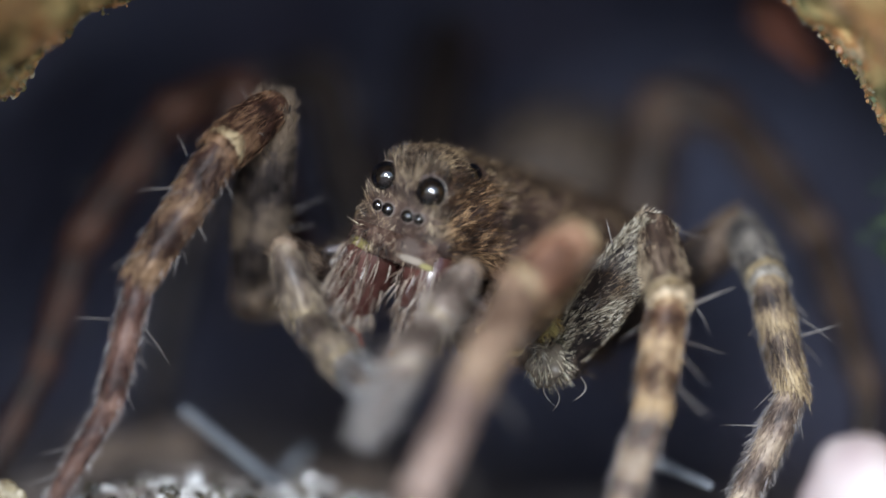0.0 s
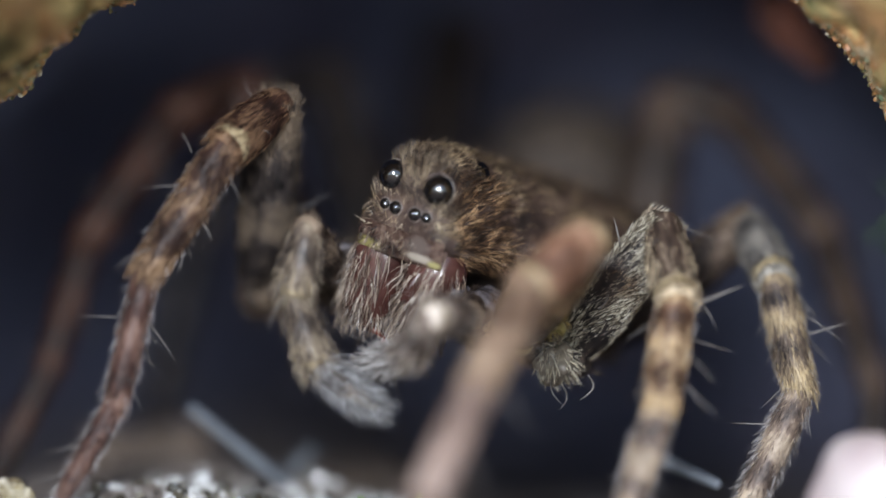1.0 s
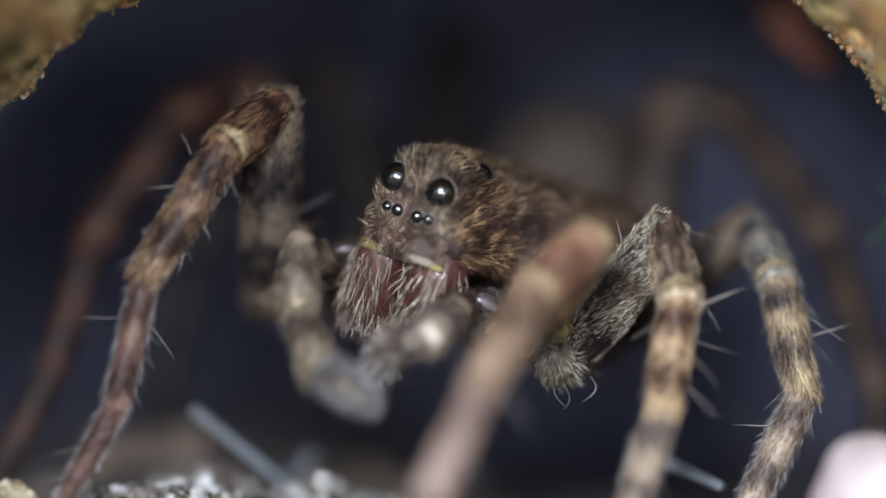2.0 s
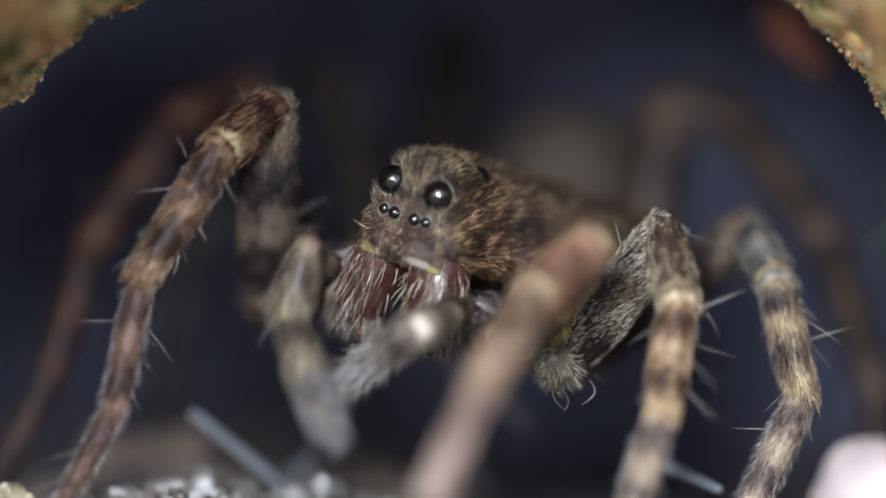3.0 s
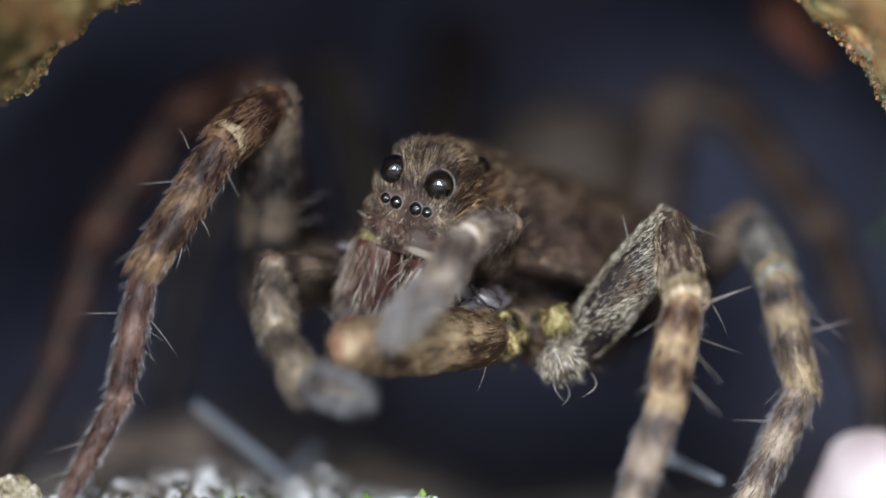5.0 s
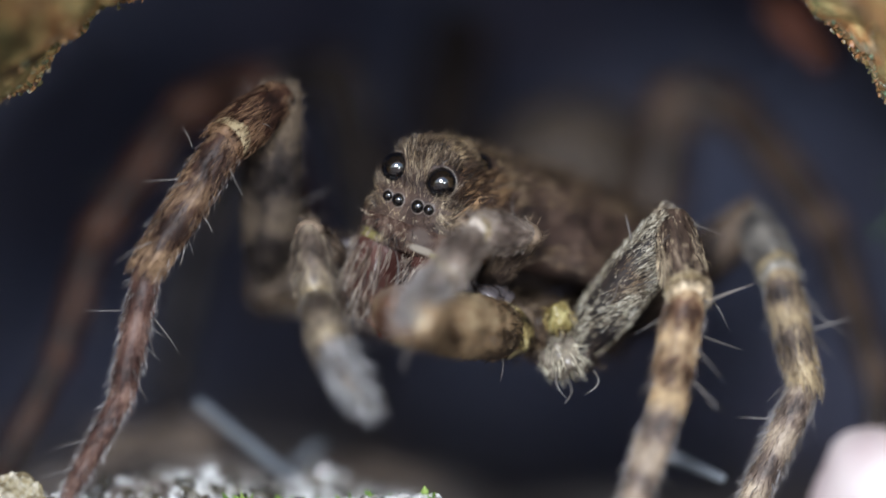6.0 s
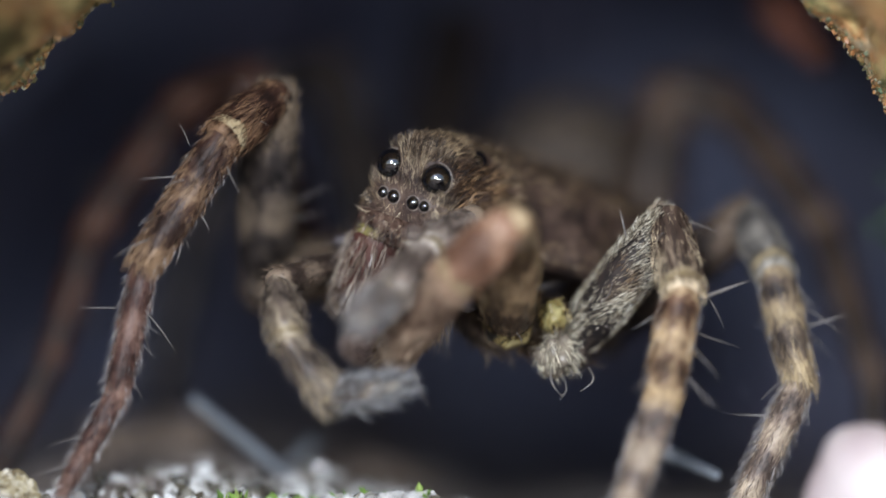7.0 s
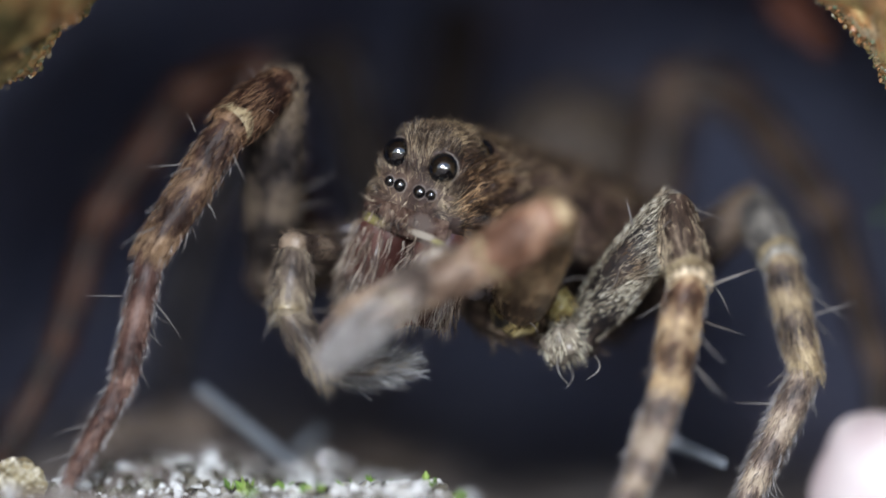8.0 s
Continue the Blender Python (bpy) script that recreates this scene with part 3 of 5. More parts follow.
# the head: face towards the viewer, turned and leaning a little
YAW, ROLL = radians(30), radians(17)
back = Vector((math.sin(YAW), math.cos(YAW), 0))
side0 = Vector((math.cos(YAW), -math.sin(YAW), 0))
side = side0 * math.cos(ROLL) - Vector((0, 0, 1)) * math.sin(ROLL)
up = side0 * math.sin(ROLL) + Vector((0, 0, 1)) * math.cos(ROLL)
FACE = Vector((-0.54, 0.00, 0.72)) - back * 0.05
HEAD = Matrix.Translation(FACE * MM) @ Matrix((side, back, up)).transposed().to_4x4()

# distance behind the face: half width, rise above and drop below its middle
BODY = [(0.0, 0.0, 0.0, 0.0), (0.02, 0.34, 0.34, 0.44), (0.06, 0.48, 0.47, 0.62), (0.14, 0.56, 0.56, 0.72), (0.28, 0.62, 0.64, 0.79), (0.5, 0.67, 0.68, 0.83), (0.85, 0.73, 0.69, 0.86),
        (1.3, 0.84, 0.65, 0.88), (1.9, 1.08, 0.55, 0.95), (2.6, 1.38, 0.48, 1.02), (3.4, 1.58, 0.42, 1.05), (4.2, 1.56, 0.3, 1.05), (5.0, 1.3, 0.1, 1.0), (5.5, 0.8, -0.15, 0.8), (5.75, 0.35, -0.3, 0.55), (5.8, 0.0, -0.4, 0.3)]
BS = np.array(BODY)
POWER, JOWL = 2.4, 3.4
TAPER = 0.46


def body_point(s, a):
    w, top, low = (float(np.interp(s, BS[:, 0], BS[:, k])) for k in (1, 2, 3))
    c, n = math.cos(a), math.sin(a)
    power = POWER if n > 0 else JOWL
    x = w * math.copysign(abs(c) ** (2 / power), c)
    z = (top if n > 0 else low) * math.copysign(abs(n) ** (2 / power), n)
    x *= 1.0 - TAPER * z + 0.55 * max(0.0, -z - 0.3)
    return Vector((x, s, z))


def face_depth(x, z):
    """How far behind the face's front the skin lies at x, z."""
    for k in range(400):
        s = k * 0.004
        w, top, low = (float(np.interp(s, BS[:, 0], BS[:, q])) for q in (1, 2, 3))
        xx = x / (1.0 - TAPER * z + 0.55 * max(0.0, -z - 0.3))
        power = POWER if z > 0 else JOWL
        if w > 0 and abs(xx / w) ** power + abs(z / (top if z > 0 else low)) ** power <= 1:
            return s
    return 1.6


EYES = [(-0.37, 0.165, 0.22), (0.37, 0.165, 0.22), (-0.16, -0.235, 0.098), (0.16, -0.235, 0.098), (-0.34, -0.23, 0.08), (0.34, -0.23, 0.08)]
SIDE_EYES = [(-0.34, 1.05, 0.39, 0.21), (0.34, 1.05, 0.39, 0.21)]


def torus(r, q, n=28, m=10):
    verts = [((r + q * math.cos(2 * math.pi * k / m)) * math.cos(2 * math.pi * j / n), (r + q * math.cos(2 * math.pi * k / m)) * math.sin(2 * math.pi * j / n), q * math.sin(2 * math.pi * k / m)) for k in range(m) for j in range(n)]
    faces = [(k * n + j, k * n + (j + 1) % n, ((k + 1) % m) * n + (j + 1) % n, ((k + 1) % m) * n + j) for k in range(m) for j in range(n)]
    return verts, faces


def head():
    s_list = np.concatenate([[0], np.linspace(0.012, 0.5, 20), np.linspace(0.58, 5.79, 46), [5.8]])
    sides = 56
    rings = []
    for k, s in enumerate(s_list):
        if k in (0, len(s_list) - 1):
            rings.append([tuple(body_point(s, 0))])
            continue
        ring = []
        for j in range(sides):
            p = body_point(s, 2 * math.pi * j / sides)
            q = p * (1 + 0.02 * noise.noise(p * 3.0)) if s > 0.1 else p
            ring.append((q.x, s, q.z))
        rings.append(ring)
    verts, faces = loft(rings)
    ob = part("cephalothorax", mesh_of("cephalothorax", verts, faces, SHELL), spider, HOME @ HEAD, "brown hairy head and carapace")

    centres = []
    for x, z, r in EYES:
        s = face_depth(x, z)
        centres.append((Vector((x, s + r * (0.38 if r > 0.12 else 0.2), z)), r, Vector((x * 0.35, -1, z * 0.15)).normalized()))
    for x, s, z, r in SIDE_EYES:
        centres.append((Vector((x, s, z)), r, Vector((math.copysign(1, x), 0.25, 0.3)).normalized()))
    for c, r, look_way in centres:
        m = Matrix.LocRotScale(c * MM, look_way.to_track_quat("Z", "Y"), None)
        v, f = ball(r)
        e = part("eye", mesh_of("eye", v, f, LENS), ob, m, "glossy black eye")
        v, f = torus(r * 1.0, r * (0.07 if r > 0.12 else 0.22))
        if r != 0.21:
            part("eye_rim", mesh_of("eye_rim", v, f, SOCKET), ob, m, "pale rim round an eye")

    # clypeus: the brow plate below the small eyes, ivory at one corner and yellow at the other
    def brow(name, spans, proud, mat, label):
        """A thin curved plate on the face; spans: (height, from, to)."""
        rows, n = [], 22
        for k, (z, lo, hi) in enumerate(spans):
            rows.append([])
            for j in range(n):
                x = lo + (hi - lo) * j / (n - 1)
                q = face_depth(x * 0.94, max(z, -0.6)) + 0.25 * max(0.0, -0.7 - z)
                edge = 0.05 if k == len(spans) - 1 else 0.0
                rows[-1].append((x, q - proud + edge + 0.014 * noise.noise(Vector((x * 5, z * 5, 0))), z))
        verts = [p for r in rows for p in r]
        faces = [(k * n + j, k * n + j + 1, (k + 1) * n + j + 1, (k + 1) * n + j) for k in range(len(rows) - 1) for j in range(n - 1)]
        n0 = len(verts)
        verts += [(x, q + 0.1, z) for x, q, z in verts]
        faces += [tuple(n0 + i for i in f[::-1]) for f in faces]
        part(name, mesh_of(name, verts, faces, mat), ob, None, label)

    brow("clypeus", [(-0.5 - 0.038 * k, -0.68, 0.7) for k in range(12)], 0.05, CLYPEUS, "shiny brown plate below the eyes with ivory and yellow corners")

    rng = np.random.default_rng(5)

    def coat(count, s_lo, s_hi, lo, hi, length, radius, mat, comb, lift, name="hairs"):
        roots, ways = [], []
        while len(roots) < count:
            s, a = rng.uniform(s_lo, s_hi), radians(rng.uniform(lo, hi))
            p = body_point(s, a)
            if any((p - c).length < r * 1.04 for c, r, _ in centres):
                continue
            if s < 0.5 and p.z < -0.46 and abs(p.x) < 0.74:
                continue
            e = 0.02
            du = body_point(min(s + e, 5.75), a) - body_point(max(s - e, 0.002), a)
            dv = body_point(s, a + e) - body_point(s, a - e)
            nrm = dv.cross(du)
            if nrm.length < 1e-9:
                continue
            nrm.normalize()
            if nrm.dot(p - Vector((0, s + 0.3, 0))) < 0:
                nrm = -nrm
            c = Vector(comb(p, s))
            c = c - nrm * c.dot(nrm)
            c = c.normalized() if c.length > 1e-6 else Vector((0, 1, 0))
            w = c + nrm * lift * rng.uniform(0.5, 1.6) + Vector(rng.normal(0, 0.2, 3))
            roots.append(p - nrm * 0.01)
            ways.append(w)
        k = len(roots)
        v, f = strands(roots, ways, length * rng.uniform(0.5, 1.3, k), radius * rng.uniform(0.7, 1.3, k), rng.normal(0, 0.12, (k, 3)), rng)
        part(name, mesh_of(name, v, f, mat, False), ob, kind="stuff")

    # the face itself: short hairs that part at the midline and lie upwards between the eyes
    roots, ways = [], []
    while len(roots) < 1700:
        x, z = rng.uniform(-0.66, 0.66), rng.uniform(-0.74, 0.52)
        if z < -0.3 and rng.uniform() < 0.6:
            continue
        s = face_depth(x, z)
        p = Vector((x, s, z))
        if s > 0.3 or z < -0.58 or (z < -0.2 and abs(x) > 0.56) or (z < -0.46 and 0.06 < x < 0.6) or any((p - c).length < r * 1.06 for c, r, _ in centres):
            continue
        comb = Vector((0.7 * x, 0.1, 1.0)) if z > -0.2 else Vector((0.9 * x, 0.1, -0.6 - z))
        roots.append(p + Vector((0, 0.01 if z > -0.48 else -0.035, 0)))
        ways.append(comb.normalized() + Vector((0, -0.16 * rng.uniform(0.5, 1.5), 0)) + Vector(rng.normal(0, 0.22, 3)))
    k = len(roots)
    v, f = strands(roots, ways, 0.19 * rng.uniform(0.5, 1.3, k), 0.005 * rng.uniform(0.7, 1.3, k), rng.normal(0, 0.12, (k, 3)), rng)
    part("hairs", mesh_of("hairs", v, f, HAIR_FACE, False), ob, kind="stuff")

    roots, ways = [], []
    while len(roots) < 170:
        x, z = rng.uniform(-0.66, 0.3), rng.uniform(-0.84, -0.56)
        roots.append((x, face_depth(x * 0.94, -0.6) - 0.05, z))
        ways.append((0.5 * x + rng.normal(0, 0.3), -0.12, -0.7 + rng.normal(0, 0.3)))
    v, f = strands(roots, ways, 0.15 * rng.uniform(0.5, 1.3, 170), 0.0046 * rng.uniform(0.7, 1.3, 170), rng.normal(0, 0.15, (170, 3)), rng)
    part("hairs", mesh_of("hairs", v, f, HAIR_FACE, False), ob, kind="stuff")

    swirl = lambda p, s: (0.35 * math.sin(p.z * 5), 0.6, 0.25 + 0.6 * math.sin(p.x * 3 + 1))
    coat(2000, 0.01, 0.3, 15, 165, 0.19, 0.0058, HAIR_TAN, lambda p, s: (p.x * 0.6, 0.3, 1.0), 0.12)
    coat(3200, 0.25, 1.6, 15, 165, 0.2, 0.006, HAIR_TAN, lambda p, s: (p.x * 0.3, 1.0, 0.2), 0.1)
    coat(2700, 0.2, 1.25, -75, 25, 0.25, 0.0062, HAIR_CHEEK, swirl, 0.16)
    coat(1300, 0.2, 1.25, 155, 255, 0.2, 0.0062, HAIR_CHEEK, swirl, 0.12)
    coat(1300, 0.02, 0.25, -100, 280, 0.16, 0.0055, HAIR_TAN, lambda p, s: (p.x, 0.2, 0.5), 0.08)
    coat(5600, 1.15, 5.6, -40, 220, 0.16, 0.011, HAIR_BACK, lambda p, s: (0.0, 1.0, 0.1), 0.15)
    return ob


def clypeus_mat():
    n = Nodes("clypeus_cuticle", 0.17, 0.7)
    col = n.ramp(n.noise(6.0, 5, 0.7), [(0.35, (0.02, 0.011, 0.009)), (0.5, (0.07, 0.042, 0.033)), (0.68, (0.19, 0.135, 0.105))])
    fuzz = n.math("MULTIPLY", n.math("SUBTRACT", n.noise(5.0, 4, 0.65), 0.5), 0.36)

    def spot(x, z, sx, sz, colour, below):
        dx = n.math("MULTIPLY", n.math("SUBTRACT", n.axis(0), x), 1 / sx)
        dz = n.math("MULTIPLY", n.math("SUBTRACT", n.axis(2), z), 1 / sz)
        far = n.math("SQRT", n.math("ADD", n.math("MULTIPLY", dx, dx), n.math("MULTIPLY", dz, dz)))
        near = n.ramp(n.math("ADD", n.math("MULTIPLY", far, 0.5), fuzz), [(0.3, (1, 1, 1)), (0.56, (0, 0, 0))])
        return n.mix(near, below, colour)

    col = spot(0.32, -0.64, 0.2, 0.16, (0.1, 0.078, 0.07), col)
    col = spot(0.36, -0.79, 0.22, 0.065, (0.33, 0.29, 0.24), col)
    col = spot(0.6, -0.83, 0.1, 0.05, (0.3, 0.27, 0.12), col)
    col = spot(-0.5, -0.82, 0.26, 0.09, (0.27, 0.235, 0.09), col)
    n.bump(n.noise(20, 3, 0.6), 0.25, 0.02)
    return n.done(col)


CLYPEUS = clypeus_mat()
HAIR_CHEEK = patchy("ginger_hair", (0.012, 0.007, 0.005), (0.1, 0.055, 0.03), (0.48, 0.31, 0.17))
HAIR_FACE = patchy("face_hair", (0.014, 0.009, 0.008), (0.1, 0.068, 0.05), (0.56, 0.46, 0.32), 3.2, 0.34, 0.03)
prosoma = head()


def abdomen():
    rng = np.random.default_rng(9)
    rings, n = [], 40
    for k in range(31):
        t = k / 30
        r = math.sin(math.pi * t ** 0.85) ** 0.7
        y = 6.4 * t
        if k in (0, 30):
            rings.append([(0, y, 0)])
        else:
            rings.append([(1.5 * r * math.cos(2 * math.pi * j / n), y, 1.35 * r * math.sin(2 * math.pi * j / n) + 0.05 * noise.noise(Vector((j * 0.4, k * 0.3, 0)))) for j in range(n)])
    verts, faces = loft(rings)
    m = HOME @ Matrix.Translation(mm(1.42, 6.60, 1.06)) @ pose(0, 0, 0, -5, 0, -12)
    ob = part("abdomen", mesh_of("abdomen", verts, faces, ABDOMEN), spider, m, "mottled brown furry abdomen")
    t, a = rng.uniform(0.02, 0.95, 5000), rng.uniform(0, 6.283, 5000)
    r = np.sin(np.pi * t ** 0.85) ** 0.7
    out = np.stack([np.cos(a), np.zeros(5000), np.sin(a)], 1)
    roots = np.stack([1.49 * r * np.cos(a), 6.4 * t, 1.34 * r * np.sin(a)], 1)
    v, f = strands(roots, out * 0.45 + np.array([0, 1, 0]) + rng.normal(0, 0.2, (5000, 3)), 0.3 * rng.uniform(0.6, 1.3, 5000), np.full(5000, 0.013), rng.normal(0, 0.1, (5000, 3)), rng)
    part("hairs", mesh_of("hairs", v, f, HAIR_TAN, False), ob, kind="stuff")


ABDOMEN = plain("abdomen_skin", (0.04, 0.032, 0.028), (0.17, 0.135, 0.11), 1.6, 0.7, 0.3, 0.4)
abdomen()


# jaws: each hangs below the clypeus and swings sideways
def chelicera(sign):
    L = 1.2
    st = [(0, 0.4), (0.18, 0.44), (0.5, 0.44), (0.8, 0.39), (1, 0.26)]
    verts, faces = limb(L, st, 24, 0.02, 7 + sign)
    ob = part("chelicera", mesh_of("chelicera", verts, faces, JAW), spider, None, "shiny red-brown jaw with pale bristles")
    rng = np.random.default_rng(30 + sign)
    n = 1500
    z, a = rng.uniform(-0.15, 1.0, n), rng.uniform(-math.pi, math.pi, n)
    r = np.interp(z, [s for s, _ in st], [q for _, q in st]) * np.sqrt(1 - np.minimum(z / 0.183, 0) ** 2)
    bare = (-sign * np.cos(a) > 0.66) & (z < 0.8) & (rng.uniform(size=n) < 0.85)      # the smooth inner side
    bare |= (z < 0.12) & (rng.uniform(size=n) < 0.75)      # the polished root
    bare |= (z < 0.5) & (-sign * np.cos(a) > 0.05) & (-sign * np.cos(a) < 0.6) & (rng.uniform(size=n) < 0.6)
    keep = (np.cos(a - math.pi / 2) > -0.3) & ~bare
    z, a, r = z[keep], a[keep], r[keep]
    k = len(z)
    out = np.stack([np.cos(a), np.sin(a), np.zeros(k)], 1)
    roots = out * r[:, None] * 0.98 + np.stack([np.zeros(k), np.zeros(k), z * L], 1)
    ways = out * 0.3 + np.array([-sign * 0.12, 0, 1.0]) + rng.normal(0, 0.2, (k, 3))
    v, f = strands(roots, ways, rng.uniform(0.2, 0.42, k), rng.uniform(0.0048, 0.0085, k), out * -0.25 + rng.normal(0, 0.12, (k, 3)), rng)
    part("hairs", mesh_of("hairs", v, f, HAIR_JAW, False), ob, kind="stuff")
    # fang: a curved claw folded across the jaw's end
    rings, m = [], 10
    for q in range(13):
        t = q / 12
        ang = t * 1.5
        cx, cz = -sign * 0.48 * math.sin(ang), L + 0.04 + 0.36 * (1 - math.cos(ang)) * 0.6
        rr = 0.13 * (1 - t) ** 0.7
        if q == 12:
            rings.append([(cx, 0.06, cz)])
        elif q == 0:
            rings.append([(cx, -0.02, cz - 0.05)])
        else:
            rings.append([(cx + rr * math.cos(2 * math.pi * j / m) * math.sin(ang), -0.02 + 0.08 * t + rr * math.sin(2 * math.pi * j / m), cz + rr * math.cos(2 * math.pi * j / m) * math.cos(ang) * 0.8) for j in range(m)])
    v, f = loft(rings)
    part("fang", mesh_of("fang", v, f, FANG), ob, None, "glossy red fang")
    return ob


HAIR_JAW = hair_mat("jaw_bristles", [(0.0, (0.03, 0.019, 0.015)), (0.4, (0.12, 0.085, 0.065)), (0.75, (0.36, 0.285, 0.22)), (1.0, (0.62, 0.54, 0.45))], 0.3)
JAW_SIDES = (-1, 1)
jaws = [chelicera(s) for s in JAW_SIDES]


def jaw_pose(sign, gape):
    """In the head's space: hanging from the clypeus, spread outwards by gape degrees."""
    return HEAD @ Matrix.Translation(mm(sign * 0.43, 0.53, -0.74)) @ pose(0, 0, 0, 0, -sign * gape, 0) @ pose(0, 0, 0, 176, 0, 0)


for ob, s in zip(jaws, JAW_SIDES):
    ob.matrix_basis = HOME @ jaw_pose(s, 2)

GLOSS = plain("glossy_coxa", (0.035, 0.026, 0.027), (0.22, 0.2, 0.21), 3.5, 0.16, 0.8, 0.5)
# mouth parts between the jaws' roots and the leg bases
verts, faces = ball(0.62, 24, 14, 1.0)
part("sternum", mesh_of("sternum", [(x * 1.7, y * 2.6, z * 0.8) for x, y, z in verts], faces, DARK_SKIN), spider, HOME @ HEAD @ Matrix.Translation(mm(0.0, 2.6, -0.95)), "dark underside plate")
for sx in (-1, 1):
    verts, faces = limb(0.9, [(0, 0.2), (0.5, 0.27), (1, 0.18)], 14, 0.03, 20 + sx)
    part("mouth_plate", mesh_of("mouth_plate", verts, faces, PALE_SKIN), spider, HOME @ HEAD @ Matrix.Translation(mm(sx * 0.4, 0.95, -0.75)) @ pose(0, 0, 0, 165, sx * -6, 0), "brown plate beside the mouth")

    base = HOME @ HEAD @ Matrix.Translation(mm(sx * 1.0, 0.72, -1.22))
    for (ax, ay, az), (rx, ry, rz), turn in (((-0.2, -0.1, 0.06), (0.11, 0.3, 0.16), -30), ((0.0, -0.05, -0.13), (0.15, 0.32, 0.13), 20), ((0.17, 0.0, 0.08), (0.2, 0.26, 0.08), 25), ((0.0, 0.35, -0.05), (0.28, 0.4, 0.24), 0)):
        verts, faces = ball(1.0, 22, 14)
        lump = [1 + 0.3 * noise.noise(Vector(v) * 1.9 + Vector((ax * 9, ay * 9, 0))) for v in verts]
        verts = [(x * rx * k, y * ry * k, z * rz * k) for (x, y, z), k in zip(verts, lump)]
        part("pedipalp_coxa", mesh_of("pedipalp_coxa", verts, faces, GLOSS), spider, base @ Matrix.Translation(mm(sx * ax, ay, az)) @ pose(0, 0, 0, 0, sx * turn, 0), "shiny blue-grey fold at the base of a feeler")

# standing legs: joints from the body to the foot
LEG_A = [(-1.15, 2.30, -0.31), (-2.70, 2.40, -0.62), (-2.33, 0.70, 1.97), (-3.01, 0.00, 1.35), (-4.09, -0.20, -0.34), (-4.53, -0.30, -2.15), (-5.28, -0.50, -3.44)]
leg_a = standing_leg(LEG_A, BROWN_SKIN, BROWN_FUR, seed=1, girth=0.95, density=1.6, femur=HAUNCH_SKIN, femur_hair=HAUNCH_FUR, lower=(SHIN_SKIN, SHIN_FUR), knee=(MAROON_SKIN, MAROON_FUR), fringe=170, shin_girth=0.8)
standing_leg([(-1.09, 3.60, -0.48), (-2.12, 5.20, -0.41), (-3.09, 5.40, 2.44), (-4.03, 4.90, 1.96), (-5.30, 4.20, 0.09), (-5.77, 3.70, -1.71), (-6.68, 3.20, -3.49)], SHADED_REAR_SKIN, SHADED_REAR_FUR, seed=2, density=0.6)
standing_leg([(-0.86, 4.80, -0.32), (-1.22, 6.20, -0.08), (-1.82, 8.00, 2.71), (-2.76, 8.60, 2.47), (-4.00, 8.80, 0.10), (-4.48, 8.20, -2.18), (-4.84, 7.60, -3.72)], SHADED_FAR_SKIN, SHADED_FAR_FUR, seed=3, density=0.4)
standing_leg([(-0.20, 5.50, 0.09), (-0.29, 7.50, 0.35), (0.28, 11.00, 3.47), (-0.13, 12.00, 3.70), (-0.79, 13.50, 1.33), (-1.37, 14.00, -1.13), (-1.75, 14.00, -3.03)], SHADED_FAR_SKIN, SHADED_FAR_FUR, seed=4, density=0.4)
LEG_D = [(0.89, 2.20, -0.95), (1.69, 0.90, -1.46), (2.90, 0.25, 0.30), (3.05, -0.50, -0.67), (2.81, -0.90, -2.15), (2.37, -1.20, -3.46), (2.03, -1.50, -4.06)]
# the hairs of this thigh lie across it
across = (Vector(LEG_D[2]) - Vector(LEG_D[1])).to_track_quat("Z", "Y").inverted() @ Vector((0.95, -0.1, 0.28))
leg_d = standing_leg(LEG_D, TAN_SKIN, TAN_FUR, seed=5, girth=0.94, density=1.6, femur=DARK_SKIN, femur_hair=HAIR_CREAM, lower=(CREAM_SKIN, CREAM_FUR), knee=(STRIPED_SKIN, STRIPED_FUR), fringe=220, sweep=across)
leg_e = standing_leg([(1.14, 3.20, -1.29), (2.24, 3.20, -1.29), (4.22, 2.30, 0.34), (4.50, 1.10, -0.44), (4.80, 0.50, -2.00), (4.05, 0.20, -3.54), (3.80, 0.00, -4.18)], GREY_SKIN, GREY_FUR, seed=6, girth=0.89, density=1.4, femur=THIGH_SKIN, femur_hair=THIGH_FUR, lower=(CREAM_SKIN, CREAM_FUR), knee=(ASH_SKIN, ASH_FUR), fringe=420)
standing_leg([(1.68, 5.00, -0.99), (2.85, 6.20, -0.50), (3.29, 6.40, 2.26), (4.26, 6.40, 2.01), (5.58, 5.40, 0.18), (6.20, 4.40, -2.06), (6.14, 3.80, -4.31)], SHADED_RUSSET_SKIN, SHADED_RUSSET_FUR, seed=7, girth=1.1, density=0.5)

